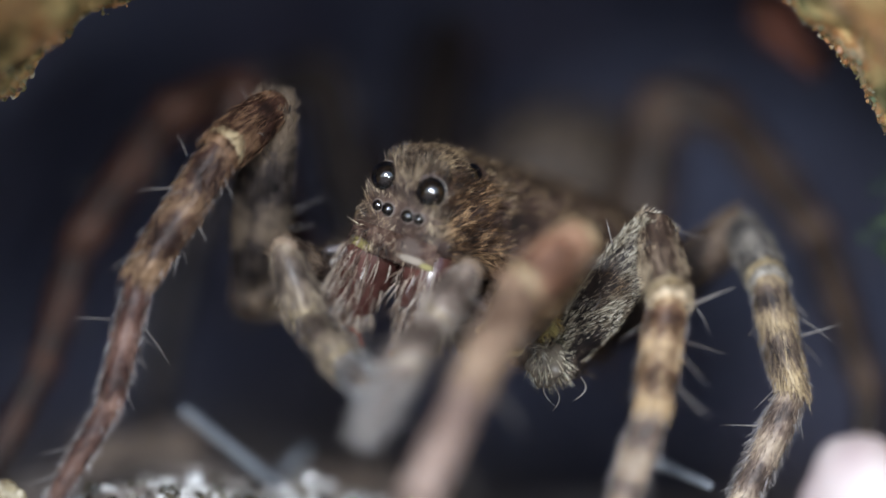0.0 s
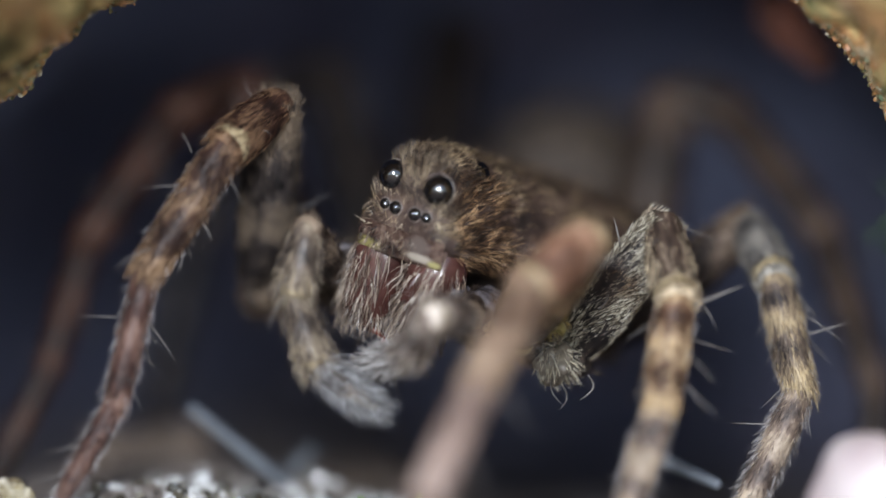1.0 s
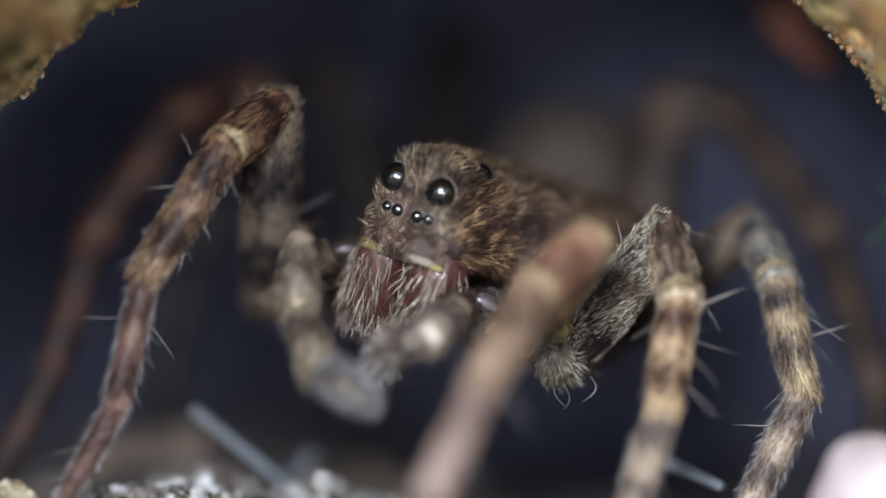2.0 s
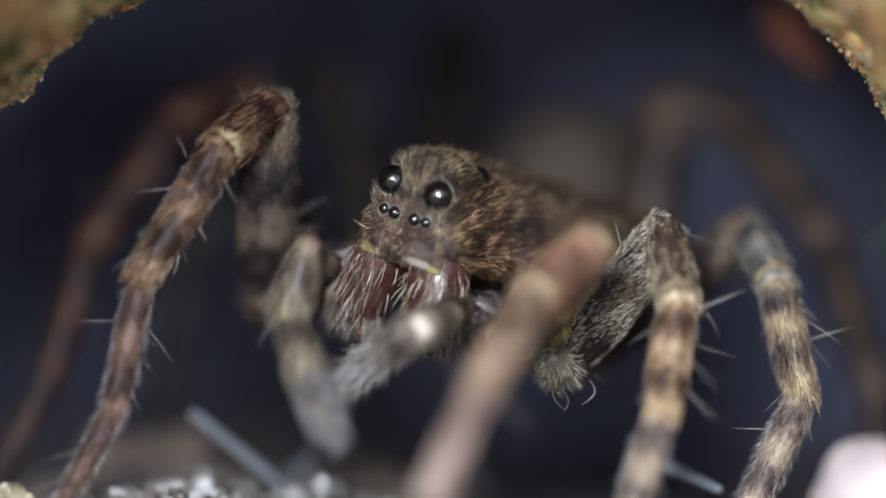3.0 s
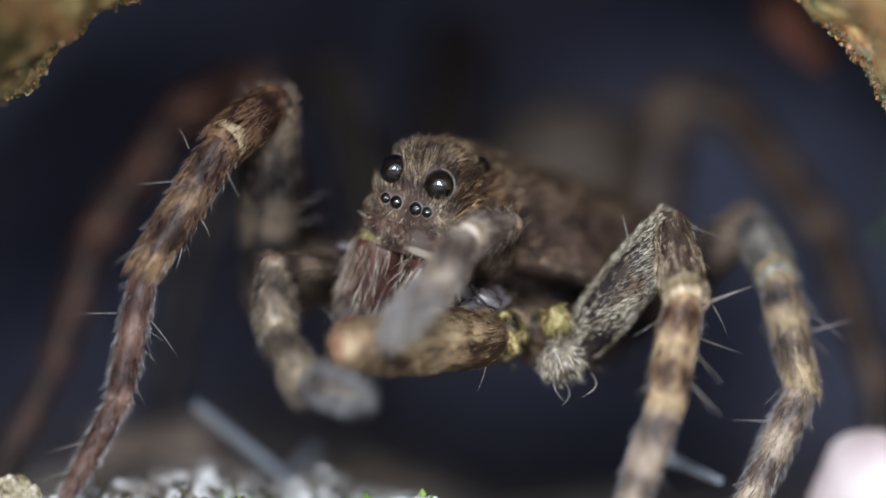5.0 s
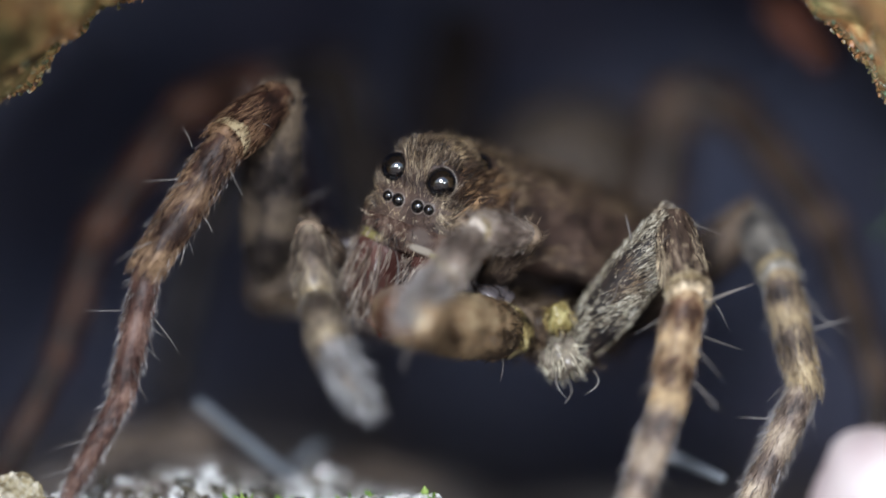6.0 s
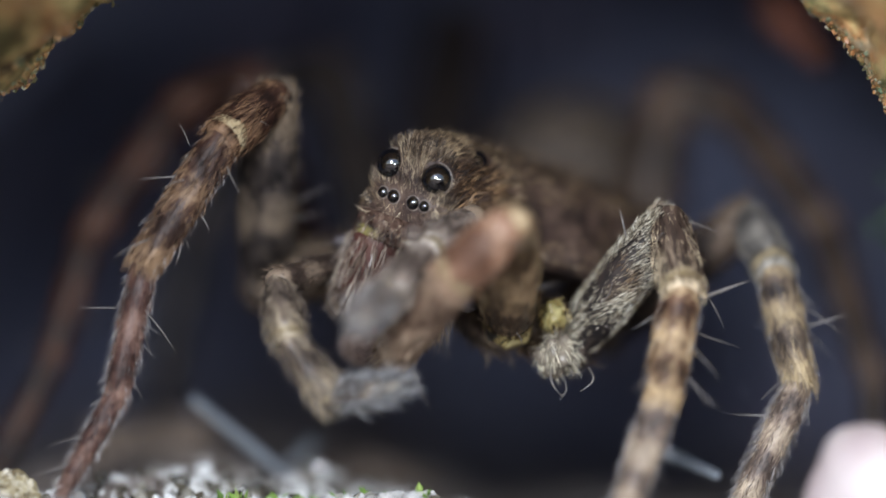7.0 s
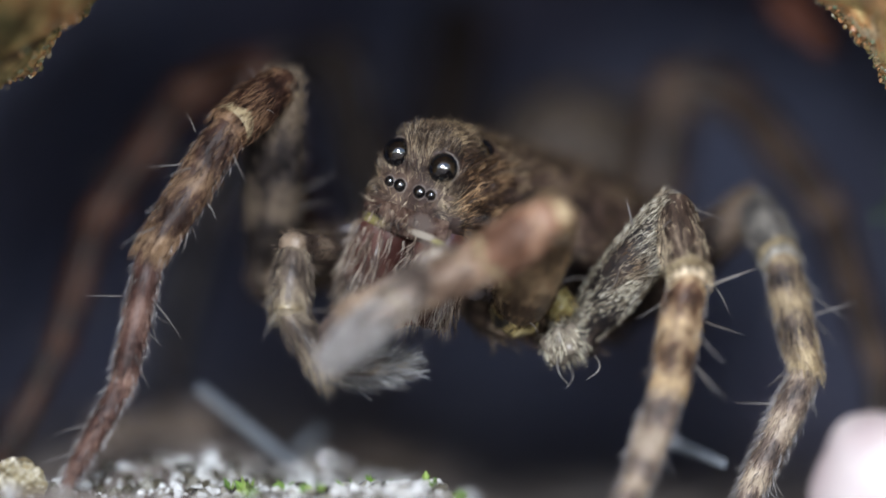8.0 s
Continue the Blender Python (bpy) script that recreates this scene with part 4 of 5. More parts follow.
def fuzzy_knob(ob, at, r, skin, hair, count, length, name, label, seed):
    """A round joint covered with short hairs, under a leg segment."""
    rng = np.random.default_rng(seed)
    v, f = ball(r, 20, 14)
    v = [tuple(Vector(p) * (1 + 0.6 * noise.noise(Vector(p) * 1.6 / r + Vector((seed, 0, 0))))) for p in v]
    m = ob.matrix_basis.inverted() @ HOME @ Matrix.Translation(mm(*at))
    knob = part(name, mesh_of(name, v, f, skin), ob, m, label)
    d = rng.normal(size=(count, 3))
    d /= np.linalg.norm(d, axis=1, keepdims=True)
    w = d * 0.8 + np.array([0.2, -0.2, -0.7]) + rng.normal(0, 0.2, (count, 3))
    hv, hf = strands(d * r * 0.95, w, length * rng.uniform(0.5, 1.3, count), 0.0065 * rng.uniform(0.7, 1.3, count), d * -0.35, rng)
    hv = np.concatenate([v, hv])
    hf = list(f) + [tuple(i + len(v) for i in q) for q in hf]
    knob.data = mesh_of(name, hv, hf, hair, False)
    knob.data.materials.append(skin)
    knob.data.polygons.foreach_set("material_index", [1] * len(f) + [0] * (len(hf) - len(f)))
    knob.data.polygons.foreach_set("use_smooth", [True] * len(f) + [False] * (len(hf) - len(f)))


YELLOW_JOINT = plain("yellow_joint_skin", (0.17, 0.13, 0.04), (0.42, 0.37, 0.17), 4.0, 0.35, 0.5, 0.3)
CREAM_JOINT = plain("cream_joint_skin", (0.1, 0.08, 0.065), (0.3, 0.26, 0.2), 3.0, 0.3, 0.5, 0.3)
fuzzy_knob(leg_d[0], (1.40, 0.50, -1.03), 0.18, YELLOW_JOINT, HAIR_YELLOW, 160, 0.12, "joint_membrane", "fuzzy yellow joint skin", 3)
fuzzy_knob(leg_d[0], (1.10, 1.20, -1.25), 0.3, LOIN_SKIN, HAIR_CHEEK, 420, 0.2, "joint_membrane", "brown hairy joint skin", 4)
fuzzy_knob(leg_d[1], (1.46, 0.55, -1.58), 0.26, CREAM_JOINT, HAIR_WHITE, 300, 0.2, "joint_membrane", "cream hairy joint at the leg's base", 5)


def bristle(ob, a, b, r, bend=0.07):
    """One long spine on a leg segment, from a to b."""
    va, vb = Vector(a), Vector(b)
    m = HOME @ Matrix.LocRotScale(va * MM, (vb - va).to_track_quat("Z", "Y"), None)
    v, f = limb((vb - va).length, [(0, r), (0.5, r * 0.75), (0.9, r * 0.3), (1, r * 0.08)], 7, 0.0, 3, (vb - va).length * bend)
    part("spine", mesh_of("spine", v, f, SPINE), ob, ob.matrix_basis.inverted() @ m, "long pale spine")


bristle(leg_d[3], (3.21, -0.50, -0.82), (3.97, -0.40, -0.51), 0.03)
bristle(leg_d[3], (3.17, -0.60, -1.21), (3.87, -0.30, -1.43), 0.011)
bristle(leg_e[3], (4.80, 0.80, -1.24), (5.54, 0.70, -1.02), 0.018)
bristle(leg_e[3], (4.62, 1.00, -0.46), (5.09, 1.10, -0.98), 0.024)
bristle(leg_e[4], (4.54, 0.40, -2.43), (3.81, 0.50, -2.41), 0.012)
bristle(leg_d[2], (2.33, 0.30, 0.01), (2.23, 0.30, 0.43), 0.014)
bristle(leg_d[1], (1.89, 0.40, -1.76), (1.76, 0.20, -2.09), 0.02, 0.35)
bristle(leg_d[1], (1.41, 0.50, -1.76), (1.55, 0.30, -2.17), 0.016, -0.25)
bristle(leg_d[1], (1.56, 0.50, -1.93), (1.48, 0.30, -2.23), 0.012, 0.2)
bristle(leg_a[3], (-3.49, 0.00, 1.28), (-3.62, -0.10, 1.56), 0.009)
bristle(leg_a[3], (-3.33, -0.10, 0.31), (-3.21, -0.20, 0.08), 0.012)
bristle(leg_a[3], (-3.58, -0.10, 0.16), (-3.67, -0.20, -0.38), 0.014)
bristle(leg_a[4], (-4.52, -0.20, -0.95), (-5.05, -0.20, -0.93), 0.008)

# the leg that is lifted and drawn through the jaws
FRONT_LENGTHS = [1.09, 2.9, 1.05, 2.0, 1.9, 1.2]
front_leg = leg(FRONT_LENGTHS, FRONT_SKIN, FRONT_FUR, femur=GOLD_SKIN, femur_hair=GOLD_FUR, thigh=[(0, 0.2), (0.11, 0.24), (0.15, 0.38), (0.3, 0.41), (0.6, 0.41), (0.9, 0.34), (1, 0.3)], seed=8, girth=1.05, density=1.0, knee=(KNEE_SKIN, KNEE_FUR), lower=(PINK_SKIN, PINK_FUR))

v, f = limb(0.5, [(0, 0.016), (0.5, 0.012), (1, 0.002)], 7, 0.0, 3, 0.03)
part("spine", mesh_of("spine", v, f, SPINE), front_leg[2], Matrix.LocRotScale(mm(0.12, -0.3, 0.1), Vector((0.55, -0.55, -0.65)).to_track_quat("Z", "Y"), None), "long pale spine")

# feelers
PALP_LENGTHS = [1.45, 0.95, 1.0, 1.05]
PALP_SHAPES = {"femur": [(0, 0.16), (0.4, 0.2), (1, 0.19)], "patella": [(0, 0.15), (0.2, 0.22), (0.5, 0.245), (0.85, 0.235), (1, 0.18)], "tibia": [(0, 0.14), (0.2, 0.18), (0.5, 0.2), (0.85, 0.225), (1, 0.17)], "tarsus": [(0, 0.15), (0.25, 0.19), (0.6, 0.17), (0.85, 0.1), (1, 0.04)]}


def palp(seed, skin, hair, fuzz):
    made = []
    for i, (name, length) in enumerate(zip(("femur", "patella", "tibia", "tarsus"), PALP_LENGTHS)):
        st = PALP_SHAPES[name]
        count = {"femur": 500, "patella": 900, "tibia": 1000, "tarsus": 1000}[name]
        sk, ha = {"femur": (LOIN_SKIN, LOIN_FUR), "tarsus": (skin, fuzz)}.get(name, (skin, hair))
        label = {"femur": "dark brown feeler base", "tarsus": "grey-white furry feeler tip"}.get(name, "pale ringed feeler segment")
        long = {"femur": 0.18, "patella": 0.24, "tibia": 0.3, "tarsus": 0.3}[name]
        ob = segment("pedipalp_" + name, length, st, sk, ha, count, long, 0.0055 if name == "tarsus" else 0.0045, 34 if name == "tarsus" else 28, {"femur": 0, "patella": 2, "tibia": 4, "tarsus": 2}[name], 0.42, seed * 10 + i, label, 18)
        if name == "patella":
            joint_rings("patella", ob, length, st[-1][1] + 0.02, 0.1)
        elif name == "tibia":
            joint_rings("tibia", ob, length, st[-1][1] + 0.012, 0.05)
        made.append(ob)
    return made


palps = [palp(11, PALE_SKIN, PALE_FUR, HAIR_GREY), palp(12, ROSE_SKIN, ROSE_FUR, HAIR_ROSE)]


# ---- things on the ground ----
def stick(name, a, b, r0, r1, label, mat, seed, knobs=0.06):
    va, vb = Vector(a), Vector(b)
    length = (vb - va).length
    verts, faces = limb(length, [(0, r0), (0.3, r0 * 1.05), (0.6, (r0 + r1) / 2), (1, r1)], 14, knobs, seed, 0.06)
    ob = new(name, mesh_of(name, verts, faces, mat))
    ob.matrix_world = Matrix.LocRotScale(va * MM, (vb - va).to_track_quat("Z", "Y"), None)
    return tagged(ob, label, "rootlet")


stick("rootlet", (-2.13, 3.00, -3.59), (-3.69, 2.60, -2.28), 0.105, 0.08, "pale blue-grey rootlet sticking out of the soil", TWIG, 3)
stick("rootlet", (-2.58, 4.00, -3.64), (-2.01, 4.20, -2.95), 0.12, 0.09, "short pale grey rootlet stub in the soil", TWIG, 4)
stick("rootlet", (2.77, 1.60, -2.91), (3.72, 1.20, -3.30), 0.1, 0.07, "thin pale rootlet lying behind a leg", TWIG, 5)


def pebble(name, at, size, mat, label, seed, cat, lumps=0.12):
    v, f = ball(1.0, 56, 36)
    pts = []
    for x, y, z in v:
        p = Vector((x, y, z))
        k = 1 + lumps * noise.noise(p * 1.3 + Vector((seed, 0, 0))) + lumps * 0.4 * noise.noise(p * 4 + Vector((0, seed, 0)))
        pts.append((x * k * size[0], y * k * size[1], z * k * size[2]))
    ob = new(name, mesh_of(name, pts, f, mat))
    ob.matrix_world = Matrix.Translation(mm(*at))
    return tagged(ob, label, cat)


CLOD = plain("dry_clod", (0.09, 0.07, 0.058), (0.22, 0.17, 0.135), 1.2, 0.85, 0.2, 0.6)
pebble("pebble", (5.52, -1.90, -3.5), (0.84, 0.9, 1.1), PEBBLE, "smooth bright white pebble with a pinkish edge", 2, "pebble")
pebble("soil_clod", (-4.60, 6.00, -3.56), (1.25, 1.0, 0.9), CLOD, "blurred brown clod of soil on the burrow floor", 5, "clod", 0.4)
pebble("soil_clod", (-1.6, 6.00, -3.9), (1.3, 0.8, 0.6), CLOD, "low greyish clod of soil on the burrow floor", 8, "clod", 0.4)
YELLOW_CLOD = plain("yellow_clod", (0.09, 0.07, 0.04), (0.26, 0.21, 0.12), 4.0, 0.8, 0.3, 0.6)
sandy = pebble("soil_clod", (-6.02, -0.30, -3.56), (0.38, 0.36, 0.38), YELLOW_CLOD, "small yellowish sandy clod at the burrow mouth", 11, "clod", 0.3)
rng0 = np.random.default_rng(77)
ways0 = rng0.normal(size=(2200, 3))
ways0 /= np.linalg.norm(ways0, axis=1, keepdims=True)
v0, f0 = chips(ways0 * 0.385 * rng0.uniform(0.92, 1.06, (2200, 1)), np.minimum(0.021 * rng0.lognormal(0, 0.5, 2200), 0.05), rng0)
part("sand", mesh_of("sand", v0, f0, YELLOW_SAND, False), sandy, None, "", "stuff")


RUST = plain("rusty_clay", (0.05, 0.022, 0.016), (0.16, 0.055, 0.034), 1.5, 0.8, 0.3, 0.5)
pebble("clay_lump", (5.05, 4.90, 3.2), (0.34, 0.5, 0.8), RUST, "rust-red lump of clay stuck in the burrow wall", 14, "clay lump", 0.3).rotation_euler = (0, radians(-42), 0)


def litter():
    rng = np.random.default_rng(21)
    n = 14000
    x = np.concatenate([rng.normal(-1.95, 0.85, n * 3 // 4), rng.uniform(-7, 7, n - n * 3 // 4)])
    y = rng.normal(0.1, 1.1, n)
    size = np.minimum(0.026 * rng.lognormal(0, 0.75, n), 0.15)
    pts = [(a, b, ground_height(a, b) + s * 0.45) for a, b, s in zip(x, y, size)]
    v, f = chips(pts, size, rng)
    tagged(new("sand_grains", mesh_of("sand_grains", v, f, SAND, False)), "loose pale glassy sand grains on the soil", "sand", kind="stuff")
    # crumbs of crust along the rim
    n = 6000
    ang = rng.uniform(0.15, math.pi - 0.15, n)
    yy = np.concatenate([rng.normal(-0.05, 0.2, n * 4 // 5), rng.normal(-0.4, 0.5, n - n * 4 // 5)])
    r = np.interp(yy, [-5.5, -4, -3, -2, -1.2, -0.6, 0.2, 1.2, 2], [9.98, 9.68, 9.5, 9.36, 9.26, 9.18, 9.1, 9.3, 9.6])
    pts = []
    for a, b, q in zip(ang, yy, r):
        q += mouth(a, b)
        px, pz = 0.24 + q * math.cos(a), -4.7 + q * math.sin(a)
        d = rough(px, b, pz) - 0.02
        pts.append((px + d * math.cos(a), b + 0.5 * d, pz + d * math.sin(a)))
    v, f = chips(pts, np.minimum(0.016 * rng.lognormal(0, 0.6, n), 0.06), rng)
    tagged(new("crust_crumbs", mesh_of("crust_crumbs", v, f, CRUMB, False)), "orange, green and grey crumbs of crust on the rim", "crumbs", kind="stuff")


litter()


def moss(at, count, spread, seed, tall=1.0, mat=MOSS, label="tiny bright green moss tuft among sand grains"):
    """A tuft of tiny pointed leaves."""
    rng = np.random.default_rng(seed)
    verts, faces = [], []
    for _ in range(count):
        p = Vector((rng.normal(0, spread), rng.normal(0, spread), rng.uniform(-0.02, 0.08) * tall))
        q = Euler((rng.uniform(-0.9, 0.9), rng.uniform(-0.9, 0.9), rng.uniform(0, 6.28))).to_matrix()
        L, w = rng.uniform(0.1, 0.24), rng.uniform(0.03, 0.06)
        leaf = [(0, 0, 0), (-w, 0.02, L * 0.45), (0, -0.02, L * 0.5), (w, 0.02, L * 0.45), (0, 0.04, L), (0, 0.03, L * 0.45)]
        n = len(verts)
        verts.extend(tuple(q @ Vector(c) + p) for c in leaf)
        faces.extend([(n, n + 1, n + 2), (n, n + 2, n + 3), (n + 1, n + 4, n + 2), (n + 2, n + 4, n + 3), (n, n + 5, n + 1), (n, n + 3, n + 5), (n + 1, n + 5, n + 4), (n + 3, n + 4, n + 5)])
    ob = new("moss_tuft", mesh_of("moss_tuft", verts, faces, mat, False))
    ob.matrix_world = Matrix.Translation(mm(*at))
    return tagged(ob, label, "moss", "moss tufts on the soil")


for k, (x, y, n, sp) in enumerate(((-1.5, -0.1, 9, 0.04), (-2.0, -0.7, 12, 0.1), (-2.95, -0.1, 14, 0.12), (-0.4, -0.3, 9, 0.08), (-2.4, -0.3, 8, 0.08), (-1.1, 0.2, 10, 0.08), (0.0, -0.8, 6, 0.06), (-2.8, -1.0, 9, 0.1))):
    moss((x, y, ground_height(x, y) + 0.05), n, sp, 40 + k)


moss((6.85, 2.60, -0.1), 260, 0.3, 61, 14.0, MOSS_SHADED, "dark green moss growing on the burrow wall, shade in its colour")


# ---- movement ----
def swing(segments, root, rows):
    """Keys a chain of segments from rows of (seconds, the joints after the root)."""
    keyed = [[] for _ in segments]
    spin, before = [None] * len(segments), [None] * len(segments)
    for t, *flat in rows:
        joints = [mm(*root)] + [mm(*flat[i:i + 3]) for i in range(0, len(flat), 3)]
        for i, (a, b) in enumerate(zip(joints, joints[1:])):
            d = (b - a).normalized()
            spin[i] = d.to_track_quat("Z", "Y") if spin[i] is None else before[i].rotation_difference(d) @ spin[i]
            before[i] = d
            keyed[i].append((t, HOME @ Matrix.LocRotScale(a, spin[i], None)))
    for ob, rows_of in zip(segments, keyed):
        walk(ob, rows_of)


def lean(segments, joints, shares, way, rows):
    """Shifts the joints of a standing leg by their shares of a way."""
    moved = [(t, *(c + k * s * w for j, s in zip(joints[1:], shares[1:]) for c, w in zip(j, way))) for t, k in rows]
    swing(segments, joints[0], moved)


def motions():
    # the head bobs a little as the spider chews
    sway = [(0.0, 0, 0), (1.0, 0, 0), (1.7, 0.0, -0.01), (2.8, -0.03, 0), (3.9, -0.02, 0), (4.2, -0.03, 0.03), (4.5, -0.04, 0.05), (6.0, -0.055, 0.045), (7.0, -0.045, 0.05), (8.0, -0.045, 0.04)]
    walk(prosoma, [(t, HOME @ Matrix.Translation(mm(x, 0, z)) @ HEAD) for t, x, z in sway])
    # two standing legs give a little
    lean(leg_a, LEG_A, (0, 0, 1, 1, 0.85, 0.35, 0), (-0.13, 0, 0.04), ((0.0, 0), (1.0, 0.3), (1.5, 0.42), (2.8, 1), (3.5, 1.05), (4.0, 0.8), (4.5, 1.15), (6.0, 1.05), (6.5, 0.85), (8.0, 0.8)))
    lean(leg_d, LEG_D, (0, 0, 1, 0.9, 0.3, 0, 0), (0.08, 0, -0.02), ((0.0, 0), (3.9, 0), (4.3, 1), (8.0, 1)))
    gape = [(0.0, 11), (0.1, 2), (0.2, 1), (0.3, 12), (0.4, 2), (0.5, 0), (0.6, 13), (0.7, 2), (0.8, 1), (0.9, 12), (1.0, 0), (1.1, 4), (1.2, 11), (1.3, 1), (1.4, 0), (1.5, 10), (1.6, 8), (1.7, 3),
            (2.0, 1), (2.2, 11), (2.4, 1), (2.6, 9), (2.8, 0), (2.9, 0), (3.0, 11), (3.1, 1), (3.2, 1), (3.3, 11), (3.4, 1), (3.5, 0), (3.6, 12), (3.7, 1), (3.8, 1), (3.9, 3), (4.0, 0), (4.1, 6)]
    gape += [(4.2, 11), (4.3, 6), (4.4, 3), (4.5, 3), (4.7, 7), (5.0, 3), (5.4, 8), (5.8, 4), (6.0, 5), (6.2, 9), (6.5, 7), (7.0, 6), (7.5, 7), (8.0, 7)]
    at = lambda t, k: float(np.interp(t, [r[0] for r in sway], [r[k] for r in sway]))
    for ob, s in zip(jaws, JAW_SIDES):
        walk(ob, [(t, HOME @ Matrix.Translation(mm(at(t, 1), 0, at(t, 2))) @ jaw_pose(s, g)) for t, g in gape])
    left_feeler_a = [
        (0.0, -2.18, -0.16, 0.01, -1.88, -0.17, -0.89, -1.36, -0.76, -1.51, -0.71, -1.43, -1.98),
        (0.1, -2.16, -0.15, 0.08, -1.91, -0.65, -0.69, -1.48, -0.99, -1.52, -0.93, -1.88, -1.65),
        (0.2, -2.02, -0.23, 0.00, -1.87, -0.87, -0.69, -1.34, -0.98, -1.52, -0.80, -1.67, -2.11),
        (0.3, -2.02, -0.06, 0.39, -1.89, -0.77, -0.23, -1.63, -0.86, -1.19, -1.12, -1.45, -1.89),
        (0.4, -1.98, -0.03, 0.46, -1.92, -0.45, -0.39, -1.69, -0.47, -1.36, -0.91, -1.05, -1.75),
        (0.5, -2.34, 0.06, 0.31, -2.33, -0.14, -0.62, -1.77, -0.15, -1.45, -0.93, -0.72, -1.69),
        (0.6, -1.97, 0.55, 0.93, -2.19, 0.05, 0.15, -2.60, 0.02, -0.76, -2.61, -0.02, -1.81),
    ]
    left_feeler_b = [
        (0.7, -1.89, 0.23, 0.77, -1.81, 0.07, -0.17, -1.64, -0.28, -1.09, -1.25, -0.78, -1.92),
        (0.8, -2.20, -0.03, 0.30, -2.02, -0.56, -0.47, -1.81, -0.58, -1.45, -1.09, -1.19, -1.91),
        (0.9, -2.35, -0.11, -0.33, -2.26, -0.67, -1.09, -1.86, -1.07, -1.92, -1.16, -1.82, -2.12),
        (1.0, -1.94, -0.15, 0.29, -2.12, -0.16, -0.64, -1.83, -0.18, -1.60, -0.98, -0.31, -2.20),
        (1.1, -2.24, -0.17, -0.17, -2.22, -0.61, -1.02, -1.95, -0.92, -1.92, -1.10, -1.53, -2.06),
        (1.2, -1.83, -0.24, 0.13, -2.08, -0.60, -0.71, -1.99, -1.40, -1.30, -1.51, -1.43, -2.24),
        (1.3, -2.07, -0.10, 0.29, -2.13, -0.53, -0.56, -1.95, -1.36, -1.08, -1.63, -2.04, -1.81),
    ]
    left_feeler_c = [
        (1.4, -2.35, -0.09, -0.56, -2.24, -0.65, -1.32, -1.89, -1.09, -2.15, -0.90, -1.43, -2.14),
        (1.5, -2.35, -0.10, -0.51, -2.26, -0.46, -1.39, -1.76, -0.70, -2.22, -0.74, -0.70, -2.48),
        (1.6, -2.47, 0.01, -0.64, -2.07, -0.38, -1.40, -1.30, -0.56, -2.01, -0.38, -1.04, -2.15),
        (1.7, -2.16, -0.21, -0.47, -2.09, -0.94, -1.08, -1.73, -1.60, -1.74, -0.89, -2.22, -1.88),
        (1.9, -2.27, -0.15, -0.16, -2.25, -0.59, -1.00, -1.98, -0.90, -1.91, -1.13, -1.51, -2.04),
        (2.1, -1.93, -0.18, 0.24, -1.92, -0.40, -0.68, -1.67, -1.16, -1.28, -1.20, -1.82, -1.94),
        (2.3, -2.39, -0.09, -0.29, -2.29, -0.64, -1.05, -1.90, -1.04, -1.88, -1.20, -1.79, -2.09),
    ]
    left_feeler_d = [
        (2.5, -2.08, -0.07, 0.34, -2.04, -0.50, -0.51, -1.86, -1.28, -1.11, -1.56, -2.04, -1.77),
        (2.65, -2.42, -0.05, -0.51, -2.29, -0.61, -1.27, -1.92, -1.09, -2.06, -0.90, -1.33, -2.09),
        (2.8, -1.92, -0.12, 0.35, -1.85, -0.13, -0.60, -1.62, -0.15, -1.57, -0.99, -0.17, -2.41),
        (2.9, -2.46, -0.01, -0.57, -2.21, -0.52, -1.34, -1.83, -0.61, -2.25, -0.79, -0.59, -2.11),
        (3.0, -1.99, -0.23, 0.05, -2.22, -0.25, -0.87, -1.97, -0.85, -1.63, -1.60, -1.40, -2.45),
        (3.1, -1.91, -0.16, 0.28, -1.90, -0.38, -0.64, -1.65, -1.14, -1.24, -1.18, -1.80, -1.90),
        (3.2, -2.45, -0.03, -0.18, -2.44, -0.46, -1.02, -1.97, -0.75, -1.86, -0.97, -1.04, -2.00),
    ]
    left_feeler_e = [
        (3.3, -2.21, -0.19, -0.41, -2.27, -0.76, -1.17, -1.87, -1.29, -1.92, -1.25, -2.06, -2.27),
        (3.4, -1.91, -0.12, 0.36, -1.83, -0.13, -0.59, -1.65, -0.92, -1.17, -1.25, -1.69, -1.75),
        (3.5, -1.87, -0.05, 0.48, -2.14, -0.55, -0.29, -1.96, -0.81, -1.23, -1.24, -0.82, -1.99),
        (3.6, -1.98, -0.27, -0.10, -2.19, -0.65, -0.94, -1.94, -1.47, -1.46, -1.52, -1.50, -2.42),
        (3.7, -2.37, -0.10, -0.26, -2.20, -0.64, -1.02, -1.95, -1.14, -1.85, -0.90, -1.13, -1.92),
        (3.8, -2.53, 0.03, -0.41, -2.43, -0.62, -1.10, -2.07, -0.64, -2.03, -1.02, -0.63, -2.09),
        (3.9, -2.41, -0.06, -0.49, -2.33, -0.63, -1.25, -1.96, -1.05, -2.08, -0.91, -1.04, -2.16),
    ]
